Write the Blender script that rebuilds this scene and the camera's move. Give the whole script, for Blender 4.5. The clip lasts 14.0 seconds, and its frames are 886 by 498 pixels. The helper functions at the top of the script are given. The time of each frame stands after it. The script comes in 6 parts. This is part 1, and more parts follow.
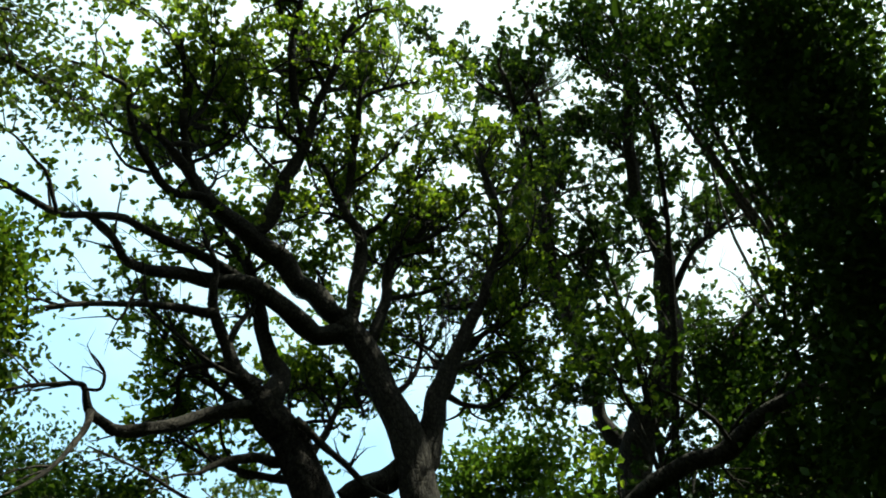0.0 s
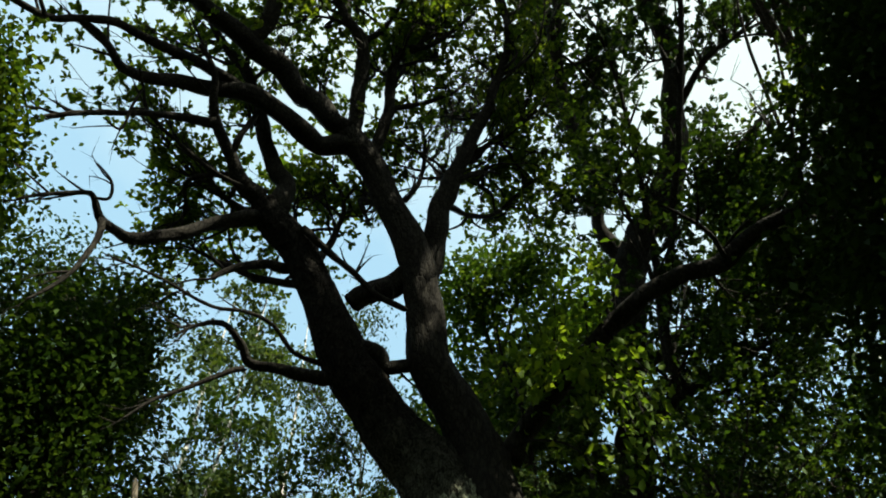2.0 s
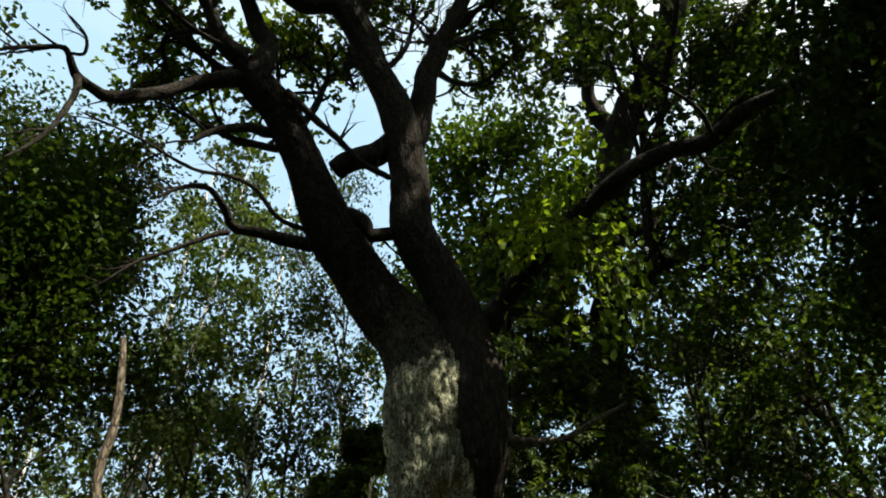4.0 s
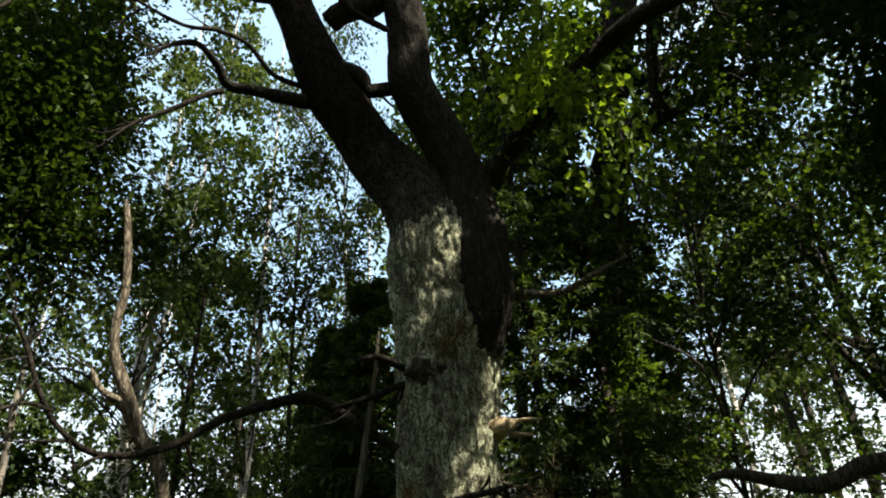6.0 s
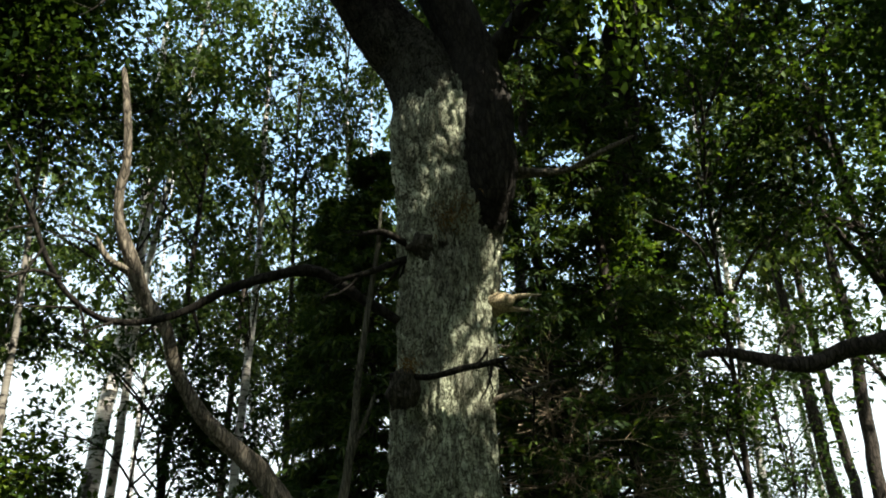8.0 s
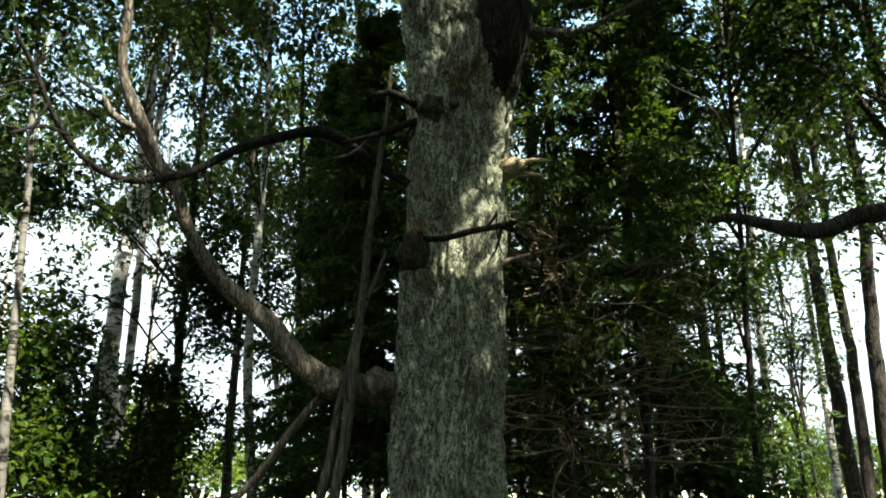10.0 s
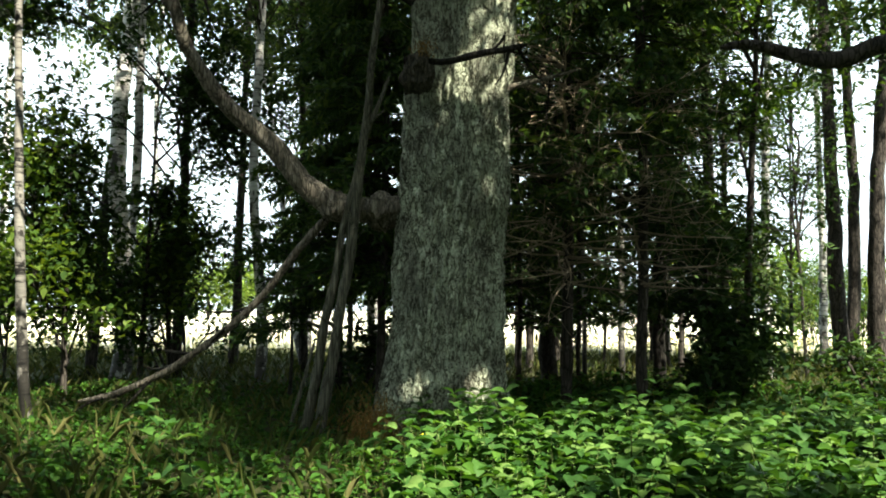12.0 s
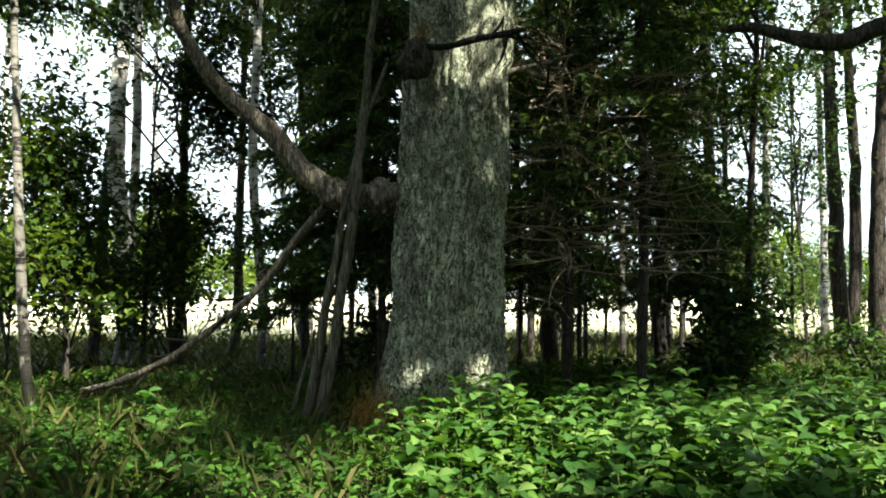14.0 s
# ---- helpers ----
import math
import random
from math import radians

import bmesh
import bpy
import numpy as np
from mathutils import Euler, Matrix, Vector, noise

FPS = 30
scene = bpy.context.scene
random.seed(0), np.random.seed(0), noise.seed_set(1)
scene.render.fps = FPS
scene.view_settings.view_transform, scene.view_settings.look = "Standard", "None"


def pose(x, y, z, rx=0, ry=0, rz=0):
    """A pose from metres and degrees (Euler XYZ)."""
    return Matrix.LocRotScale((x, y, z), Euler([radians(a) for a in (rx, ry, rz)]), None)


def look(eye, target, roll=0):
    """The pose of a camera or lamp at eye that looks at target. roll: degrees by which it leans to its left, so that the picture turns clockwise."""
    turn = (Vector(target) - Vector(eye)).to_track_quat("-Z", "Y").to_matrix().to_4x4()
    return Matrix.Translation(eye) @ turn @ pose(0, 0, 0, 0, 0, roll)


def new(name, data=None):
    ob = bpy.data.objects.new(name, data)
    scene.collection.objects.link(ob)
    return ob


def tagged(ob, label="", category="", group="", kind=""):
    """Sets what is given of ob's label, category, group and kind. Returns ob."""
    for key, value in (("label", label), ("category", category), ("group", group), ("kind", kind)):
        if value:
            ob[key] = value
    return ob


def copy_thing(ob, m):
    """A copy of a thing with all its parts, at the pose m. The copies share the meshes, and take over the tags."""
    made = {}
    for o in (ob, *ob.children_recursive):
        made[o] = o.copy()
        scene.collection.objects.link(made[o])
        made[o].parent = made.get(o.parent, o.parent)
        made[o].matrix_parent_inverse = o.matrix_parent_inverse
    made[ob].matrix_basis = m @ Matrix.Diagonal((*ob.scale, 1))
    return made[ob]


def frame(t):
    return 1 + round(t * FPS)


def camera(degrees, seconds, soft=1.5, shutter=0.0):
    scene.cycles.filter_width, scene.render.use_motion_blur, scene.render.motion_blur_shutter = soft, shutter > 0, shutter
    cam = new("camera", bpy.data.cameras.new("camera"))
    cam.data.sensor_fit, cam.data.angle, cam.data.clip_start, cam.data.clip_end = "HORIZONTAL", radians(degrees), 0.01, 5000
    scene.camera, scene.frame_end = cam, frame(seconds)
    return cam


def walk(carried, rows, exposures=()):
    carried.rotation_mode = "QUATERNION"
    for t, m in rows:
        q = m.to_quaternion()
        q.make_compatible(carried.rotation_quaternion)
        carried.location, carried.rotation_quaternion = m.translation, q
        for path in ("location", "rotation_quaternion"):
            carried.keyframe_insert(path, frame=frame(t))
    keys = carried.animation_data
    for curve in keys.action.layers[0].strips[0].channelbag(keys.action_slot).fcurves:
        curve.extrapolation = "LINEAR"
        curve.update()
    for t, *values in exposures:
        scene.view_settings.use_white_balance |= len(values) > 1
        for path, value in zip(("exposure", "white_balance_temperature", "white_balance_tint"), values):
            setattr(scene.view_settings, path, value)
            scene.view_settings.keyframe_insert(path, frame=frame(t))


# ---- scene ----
LENS = 59.78
cam = camera(LENS, 14.0, soft=1.88)
# seconds, place, yaw to the left, pitch up, lean
ROWS = [
    (0, 0.058, 0.170, 1.434, -5.59, 71.73, -7.74),
    (0.5, 0.057, 0.158, 1.428, -3.59, 69.24, -4.83),
    (1, 0.030, 0.124, 1.445, -2.36, 64.92, -3.94),
    (1.5, 0.026, 0.071, 1.466, -1.74, 60.56, -3.70),
    (2, 0.017, 0.045, 1.487, -1.99, 57.36, -3.89),
    (2.5, 0.022, 0.029, 1.475, -2.36, 54.44, -3.23),
    (2.7, 0.024, 0.018, 1.470, -2.46, 53.51, -2.96),
    (4.8, 0.010, -0.024, 1.583, -2.95, 43.86, -2.95),
    (5, 0.004, -0.037, 1.584, -2.69, 43.05, -3.01),
    (5.5, -0.011, -0.035, 1.593, -2.34, 40.06, -2.92),
    (6, -0.011, -0.046, 1.637, -2.13, 36.28, -3.45),
    (6.5, -0.006, -0.063, 1.657, -1.80, 33.69, -2.60),
    (7, -0.022, -0.068, 1.686, -1.58, 30.81, -2.12),
    (7.5, -0.017, -0.084, 1.715, -1.56, 28.62, -2.13),
    (7.7, -0.026, -0.084, 1.717, -1.58, 27.80, -2.07),
    (9.8, -0.057, -0.004, 1.607, -0.49, 18.82, -0.58),
    (10, -0.038, 0.002, 1.610, -0.52, 17.29, -0.76),
    (10.5, -0.026, -0.010, 1.560, -0.84, 13.61, 0.07),
    (11, -0.024, -0.018, 1.537, -0.74, 10.85, 0.44),
    (11.5, -0.037, -0.032, 1.551, -0.28, 7.23, 0.67),
    (12, -0.018, -0.008, 1.570, -0.09, 4.59, 0.44),
    (12.5, -0.031, -0.009, 1.605, 0.14, 4.06, 0.17),
    (13, -0.030, -0.012, 1.615, -0.05, 3.38, 0.21),
    (13.5, -0.011, -0.006, 1.607, 0.27, 3.33, 0.17),
    (14, 0.000, -0.000, 1.600, -0.00, 3.40, 0.00),
]


def aim(x, y, z, yaw, pitch, lean):
    a, b = radians(yaw), radians(pitch)
    way = Vector((-math.sin(a) * math.cos(b), math.cos(a) * math.cos(b), math.sin(b)))
    eye = Vector((x, y, z))
    return look(eye, eye + way * 10, lean)


EXPOSURE = [(0.0, 1.68, 6700, -7), (2.0, 1.22, 7100, -2), (5.0, 1.6, 7500, 9), (7.5, 1.8, 6950, 7), (11.0, 2.22, 6700, 2), (14.0, 2.38, 6650, 2)]
walk(cam, [(row[0], aim(*row[1:])) for row in ROWS], EXPOSURE)

# ---- sky and sun ----
TO_SUN = Vector((0.41, -0.51, 0.756)).normalized()
world = bpy.data.worlds.new("sky")
scene.world = world
world.use_nodes = True
wn = world.node_tree
sky = wn.nodes.new("ShaderNodeTexSky")
sky.sky_type = "NISHITA"
sky.sun_disc = False
sky.sun_elevation = math.asin(TO_SUN.z)
sky.sun_rotation = math.atan2(TO_SUN.x, TO_SUN.y)
sky.dust_density = 2.5
wn.nodes["Background"].inputs["Strength"].default_value = 0.062
# hazy summer sky: white towards the sun and near the horizon, blue between, with thin drifting cloud
def world_node(kind, **sets):
    n = wn.nodes.new(kind)
    for key, value in sets.items():
        n.inputs[key].default_value = value
    return n


way = world_node("ShaderNodeTexCoord")
cloud = world_node("ShaderNodeTexNoise", Scale=2.6, Detail=5.0, Roughness=0.55)
wn.links.new(way.outputs["Generated"], cloud.inputs["Vector"])
toward = wn.nodes.new("ShaderNodeVectorMath")
toward.operation = "DOT_PRODUCT"
toward.inputs[1].default_value = TO_SUN
wn.links.new(way.outputs["Generated"], toward.inputs[0])
glare = wn.nodes.new("ShaderNodeMath")
glare.operation = "MULTIPLY_ADD"
glare.inputs[1].default_value = 0.5
wn.links.new(cloud.outputs["Fac"], glare.inputs[0])
wn.links.new(toward.outputs["Value"], glare.inputs[2])
aureole = wn.nodes.new("ShaderNodeMapRange")
aureole.inputs["From Min"].default_value, aureole.inputs["From Max"].default_value = 0.55, 0.85
wn.links.new(glare.outputs[0], aureole.inputs["Value"])
height = wn.nodes.new("ShaderNodeSeparateXYZ")
wn.links.new(way.outputs["Generated"], height.inputs[0])
haze = wn.nodes.new("ShaderNodeMapRange")
haze.inputs["From Min"].default_value, haze.inputs["From Max"].default_value = 0.28, 0.5
haze.inputs["To Min"].default_value, haze.inputs["To Max"].default_value = 1.0, 0.0
wn.links.new(height.outputs["Z"], haze.inputs["Value"])
whiter = wn.nodes.new("ShaderNodeMath")
whiter.operation = "MAXIMUM"
wn.links.new(aureole.outputs[0], whiter.inputs[0])
wn.links.new(haze.outputs[0], whiter.inputs[1])
thin = wn.nodes.new("ShaderNodeMix")
thin.data_type = "RGBA"
thin.inputs[0].default_value = 0.75
thin.inputs[7].default_value = (4.1, 6.5, 9.2, 1)
wn.links.new(sky.outputs["Color"], thin.inputs[6])
blend = wn.nodes.new("ShaderNodeMix")
blend.data_type = "RGBA"
blend.inputs[7].default_value = (6.6, 7.6, 8.4, 1)
wn.links.new(whiter.outputs[0], blend.inputs[0])
wn.links.new(thin.outputs[2], blend.inputs[6])
wn.links.new(blend.outputs[2], wn.nodes["Background"].inputs["Color"])
lamp = bpy.data.lights.new("sun", "SUN")
lamp.energy, lamp.angle, lamp.color = 5.0, radians(0.5), (1.0, 0.94, 0.84)
sun = new("sun", lamp)
sun.matrix_world = look(TO_SUN * 200, (0, 0, 0))

# ---- materials ----
def shader(name, rough=0.8, spec=0.2):
    m = bpy.data.materials.new(name)
    m.use_nodes = True
    nt = m.node_tree
    b = nt.nodes["Principled BSDF"]
    b.inputs["Roughness"].default_value = rough
    b.inputs["Specular IOR Level"].default_value = spec
    return m, nt, b


def node(nt, kind, **sets):
    n = nt.nodes.new(kind)
    for key, value in sets.items():
        n.inputs[key].default_value = value
    return n


def ramp(nt, source, stops):
    r = nt.nodes.new("ShaderNodeValToRGB")
    e = r.color_ramp.elements
    while len(e) < len(stops):
        e.new(0.5)
    for el, (at, col) in zip(e, stops):
        el.position, el.color = at, (*col, 1)
    nt.links.new(source, r.inputs[0])
    return r.outputs[0]


def scaled(nt, sx, sy, sz):
    c = nt.nodes.new("ShaderNodeTexCoord")
    m = nt.nodes.new("ShaderNodeMapping")
    m.inputs["Scale"].default_value = (sx, sy, sz)
    nt.links.new(c.outputs["Object"], m.inputs[0])
    return m.outputs[0]


def mix(nt, fac, a, b, blend="MIX"):
    m = nt.nodes.new("ShaderNodeMix")
    m.data_type, m.blend_type = "RGBA", blend
    for slot, v in ((0, fac), (6, a), (7, b)):
        if isinstance(v, (int, float)):
            m.inputs[slot].default_value = v
        elif isinstance(v, tuple):
            m.inputs[slot].default_value = (*v, 1)
        else:
            nt.links.new(v, m.inputs[slot])
    return m.outputs[2]


def noise_tex(nt, vec, scale, detail=5.0, rough=0.6):
    n = node(nt, "ShaderNodeTexNoise", Scale=scale, Detail=detail, Roughness=rough)
    nt.links.new(vec, n.inputs["Vector"])
    return n.outputs["Fac"]


def bump(nt, b, height, strength=0.6, distance=0.02):
    n = node(nt, "ShaderNodeBump", Strength=strength, Distance=distance)
    nt.links.new(height, n.inputs["Height"])
    nt.links.new(n.outputs[0], b.inputs["Normal"])


def leaf_material(name, dark, mid, light, translucent=0.4, rough=0.45):
    m, nt, b = shader(name, max(rough, 0.6), 0.10)
    geo = nt.nodes.new("ShaderNodeNewGeometry")
    col = ramp(nt, geo.outputs["Random Per Island"], [(0.0, dark), (0.55, mid), (1.0, light)])
    big = noise_tex(nt, scaled(nt, 0.5, 0.5, 0.5), 1.0, 2.0)
    tone = ramp(nt, big, [(0.3, (0.72, 0.78, 0.7)), (0.7, (1.15, 1.1, 1.0))])
    col = mix(nt, 1.0, col, tone, "MULTIPLY")
    nt.links.new(col, b.inputs["Base Color"])
    t = nt.nodes.new("ShaderNodeBsdfTranslucent")
    warm = mix(nt, 1.0, col, (1.5, 1.45, 0.55), "MULTIPLY")
    nt.links.new(warm, t.inputs["Color"])
    s = nt.nodes.new("ShaderNodeMixShader")
    s.inputs[0].default_value = translucent
    nt.links.new(b.outputs[0], s.inputs[1])
    nt.links.new(t.outputs[0], s.inputs[2])
    nt.links.new(s.outputs[0], nt.nodes["Material Output"].inputs["Surface"])
    return m


def bark_material(name, dark, mid, light, sx=7.0, sz=1.6, strength=0.8):
    m, nt, b = shader(name, 0.92, 0.12)
    vec = scaled(nt, sx, sx, sz)
    n1 = noise_tex(nt, vec, 1.0, 8.0, 0.65)
    fine = noise_tex(nt, scaled(nt, sx * 4, sx * 4, sz * 5), 1.0, 4.0)
    v = node(nt, "ShaderNodeTexVoronoi", Scale=1.6)
    v.feature = "DISTANCE_TO_EDGE"
    warped = mix(nt, 0.35, vec, n1)
    nt.links.new(warped, v.inputs["Vector"])
    crack = ramp(nt, v.outputs["Distance"], [(0.0, (0.25, 0.25, 0.25)), (0.16, (1, 1, 1))])
    col = ramp(nt, n1, [(0.28, dark), (0.5, mid), (0.74, light)])
    col = mix(nt, 0.85, col, crack, "MULTIPLY")
    col = mix(nt, 0.5, col, ramp(nt, fine, [(0.3, (0.6, 0.6, 0.6)), (0.7, (1.2, 1.2, 1.2))]), "MULTIPLY")
    nt.links.new(col, b.inputs["Base Color"])
    h = mix(nt, 0.5, crack, n1)
    bump(nt, b, h, strength, 0.03)
    return m


def furrowed_bark(name, dark, mid, light, lichen):
    """Old oak bark: broken upright plates between wavy dark cracks, with grey-green lichen on the plates."""
    m, nt, b = shader(name, 0.95, 0.08)
    plain = scaled(nt, 1, 1, 1)
    wave = node(nt, "ShaderNodeTexNoise", Scale=5.0, Detail=3.0, Roughness=0.55)
    nt.links.new(plain, wave.inputs["Vector"])
    shift = nt.nodes.new("ShaderNodeVectorMath")
    shift.operation = "MULTIPLY_ADD"
    shift.inputs[1].default_value = (0.16, 0.16, 0.10)
    nt.links.new(wave.outputs["Color"], shift.inputs[0])
    nt.links.new(plain, shift.inputs[2])

    def plates(sx, sz):
        mp = nt.nodes.new("ShaderNodeMapping")
        mp.inputs["Scale"].default_value = (sx, sx, sz)
        nt.links.new(shift.outputs[0], mp.inputs[0])
        n = noise_tex(nt, mp.outputs[0], 1.0, 2.5, 0.5)
        off = node(nt, "ShaderNodeMath")
        off.operation = "SUBTRACT"
        off.inputs[1].default_value = 0.5
        nt.links.new(n, off.inputs[0])
        ridge = node(nt, "ShaderNodeMath")
        ridge.operation = "ABSOLUTE"
        nt.links.new(off.outputs[0], ridge.inputs[0])
        return ridge.outputs[0]

    big = plates(18, 5.0)
    small = plates(42, 19)
    where = noise_tex(nt, plain, 2.6, 4.0)
    broken = noise_tex(nt, scaled(nt, 9, 9, 5), 1.0, 3.0, 0.6)
    crack = ramp(nt, big, [(0.0, (0.10, 0.09, 0.08)), (0.022, (0.22, 0.21, 0.18)), (0.075, (1, 1, 1))])
    crack = mix(nt, ramp(nt, broken, [(0.36, (0.45, 0.45, 0.45)), (0.52, (1, 1, 1))]), (1, 1, 1), crack)
    split = ramp(nt, small, [(0.0, (0.3, 0.28, 0.25)), (0.02, (0.45, 0.43, 0.4)), (0.06, (1, 1, 1))])
    split = mix(nt, ramp(nt, where, [(0.42, (0.1, 0.1, 0.1)), (0.6, (0.85, 0.85, 0.85))]), (1, 1, 1), split)
    cracks = mix(nt, 1.0, crack, split, "MULTIPLY")
    tone = noise_tex(nt, plain, 7.0, 6.0, 0.65)
    grain = noise_tex(nt, scaled(nt, 52, 52, 22), 1.0, 4.0, 0.65)
    pits = ramp(nt, noise_tex(nt, scaled(nt, 22, 22, 44), 1.0, 2.5, 0.55), [(0.34, (0.25, 0.23, 0.2)), (0.41, (1, 1, 1))])
    cracks = mix(nt, 1.0, cracks, pits, "MULTIPLY")
    col = ramp(nt, tone, [(0.3, dark), (0.5, mid), (0.72, light)])
    patch = noise_tex(nt, scaled(nt, 1.3, 1.3, 0.9), 1.6, 6.0, 0.7)
    amount = ramp(nt, patch, [(0.34, (0.15, 0.15, 0.15)), (0.58, (0.95, 0.95, 0.95))])
    # lichen on the lower bole; fading it upward also paints shade onto the stems
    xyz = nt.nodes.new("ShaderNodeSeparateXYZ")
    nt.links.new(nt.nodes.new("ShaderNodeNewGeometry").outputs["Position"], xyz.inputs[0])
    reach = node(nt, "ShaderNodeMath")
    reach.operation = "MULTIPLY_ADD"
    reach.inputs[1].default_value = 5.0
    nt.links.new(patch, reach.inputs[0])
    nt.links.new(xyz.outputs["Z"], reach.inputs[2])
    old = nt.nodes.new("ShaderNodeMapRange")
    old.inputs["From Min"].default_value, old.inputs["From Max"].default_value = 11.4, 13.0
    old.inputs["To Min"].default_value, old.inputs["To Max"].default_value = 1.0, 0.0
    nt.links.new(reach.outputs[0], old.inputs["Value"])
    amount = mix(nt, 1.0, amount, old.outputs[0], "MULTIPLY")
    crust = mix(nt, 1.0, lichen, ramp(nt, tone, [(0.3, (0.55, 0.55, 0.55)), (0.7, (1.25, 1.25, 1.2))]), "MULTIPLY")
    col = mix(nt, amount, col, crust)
    col = mix(nt, 0.9, col, cracks, "MULTIPLY")
    col = mix(nt, 0.7, col, ramp(nt, grain, [(0.3, (0.6, 0.6, 0.6)), (0.7, (1.25, 1.25, 1.25))]), "MULTIPLY")
    nt.links.new(col, b.inputs["Base Color"])
    bump(nt, b, mix(nt, 0.25, cracks, grain), 1.0, 0.06)
    return m


def birch_material(name, tone):
    m, nt, b = shader(name, 0.75, 0.2)
    band = noise_tex(nt, scaled(nt, 2.2, 2.2, 16.0), 1.0, 4.0, 0.7)
    patch = noise_tex(nt, scaled(nt, 3.2, 3.2, 1.9), 1.5, 5.0, 0.65)
    col = ramp(nt, band, [(0.38, (0.05, 0.045, 0.04)), (0.45, (0.46, 0.44, 0.40)), (0.62, (0.62, 0.60, 0.56))])
    xyz = nt.nodes.new("ShaderNodeSeparateXYZ")
    nt.links.new(scaled(nt, 1, 1, 1), xyz.inputs[0])
    old = nt.nodes.new("ShaderNodeMapRange")
    old.inputs["From Min"].default_value, old.inputs["From Max"].default_value = 0.2, 3.4
    old.inputs["To Min"].default_value, old.inputs["To Max"].default_value = -0.13, 0.0
    nt.links.new(xyz.outputs["Z"], old.inputs["Value"])
    worn = nt.nodes.new("ShaderNodeMath")
    nt.links.new(patch, worn.inputs[0])
    nt.links.new(old.outputs[0], worn.inputs[1])
    black = ramp(nt, worn.outputs[0], [(0.40, (0.06, 0.055, 0.05)), (0.455, (1, 1, 1))])
    col = mix(nt, 0.9, col, black, "MULTIPLY")
    col = mix(nt, 1.0, col, tone, "MULTIPLY")
    nt.links.new(col, b.inputs["Base Color"])
    bump(nt, b, mix(nt, 0.5, band, patch), 0.5, 0.01)
    return m


def herb_material():
    """Leaves that are objects of their own, varied from one to the next."""
    m, nt, b = shader("herb_leaf_large", 0.5, 0.12)
    info = nt.nodes.new("ShaderNodeObjectInfo")
    col = ramp(nt, info.outputs["Random"], [(0.0, (0.026, 0.066, 0.016)), (0.6, (0.055, 0.118, 0.024)), (1.0, (0.12, 0.19, 0.05))])
    n = noise_tex(nt, scaled(nt, 30, 30, 30), 1.0, 3.0)
    col = mix(nt, 0.6, col, ramp(nt, n, [(0.3, (0.7, 0.7, 0.7)), (0.7, (1.15, 1.15, 1.1))]), "MULTIPLY")
    nt.links.new(col, b.inputs["Base Color"])
    t = nt.nodes.new("ShaderNodeBsdfTranslucent")
    nt.links.new(mix(nt, 1.0, col, (1.25, 1.45, 0.5), "MULTIPLY"), t.inputs["Color"])
    s = nt.nodes.new("ShaderNodeMixShader")
    s.inputs[0].default_value = 0.3
    nt.links.new(b.outputs[0], s.inputs[1])
    nt.links.new(t.outputs[0], s.inputs[2])
    nt.links.new(s.outputs[0], nt.nodes["Material Output"].inputs["Surface"])
    return m


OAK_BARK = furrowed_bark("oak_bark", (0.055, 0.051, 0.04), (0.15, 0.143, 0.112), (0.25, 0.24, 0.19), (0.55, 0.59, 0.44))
# stem and limb bark colours darkened to stand for the shade up there
STEM_FURROWED = furrowed_bark("shaded_stem_bark", (0.010, 0.009, 0.008), (0.022, 0.019, 0.016), (0.05, 0.043, 0.035), (0.13, 0.135, 0.105))
STEM_BARK = bark_material("stem_bark", (0.016, 0.014, 0.011), (0.045, 0.04, 0.03), (0.11, 0.10, 0.075), sx=22, sz=4.5)
LIMB_BARK = bark_material("shaded_limb_bark", (0.010, 0.009, 0.0075), (0.02, 0.0175, 0.014), (0.043, 0.038, 0.03), sx=14, sz=4)
DEAD_WOOD = bark_material("dead_wood", (0.05, 0.042, 0.033), (0.14, 0.12, 0.092), (0.30, 0.265, 0.21), sx=20, sz=3.5, strength=0.9)
POLE_WOOD = bark_material("pole_wood", (0.04, 0.038, 0.028), (0.10, 0.095, 0.07), (0.19, 0.18, 0.135), sx=30, sz=2.2)
DARK_BARK = bark_material("dark_bark", (0.02, 0.017, 0.015), (0.045, 0.038, 0.032), (0.10, 0.085, 0.07), sx=16, sz=4)
SPRUCE_TWIG = bark_material("dry_spruce_twig", (0.2, 0.15, 0.10), (0.36, 0.28, 0.19), (0.48, 0.40, 0.29), sx=30, sz=30)
BIRCH_BARK = birch_material("birch_bark", (1.0, 1.0, 1.0))
# shade put into the colour: birch bark greyed for the dimmer stems
GREY_BIRCH = birch_material("shaded_birch_bark", (0.28, 0.27, 0.25))
OAK_LEAF = leaf_material("oak_leaf", (0.03, 0.058, 0.013), (0.065, 0.11, 0.02), (0.14, 0.19, 0.034), 0.55)
# leaf green darkened, for crowns and shrubs whose shade is put into the colour
DARK_LEAF = leaf_material("shade_toned_leaf", (0.012, 0.029, 0.010), (0.025, 0.052, 0.015), (0.055, 0.094, 0.023), 0.22)
ALDER_LEAF = leaf_material("alder_leaf", (0.02, 0.045, 0.012), (0.04, 0.078, 0.018), (0.085, 0.13, 0.03), 0.4)
BIRCH_LEAF = leaf_material("birch_leaf", (0.022, 0.043, 0.016), (0.042, 0.071, 0.024), (0.085, 0.115, 0.036), 0.40)
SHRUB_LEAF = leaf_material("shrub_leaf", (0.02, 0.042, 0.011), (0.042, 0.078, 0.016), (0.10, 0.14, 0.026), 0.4)
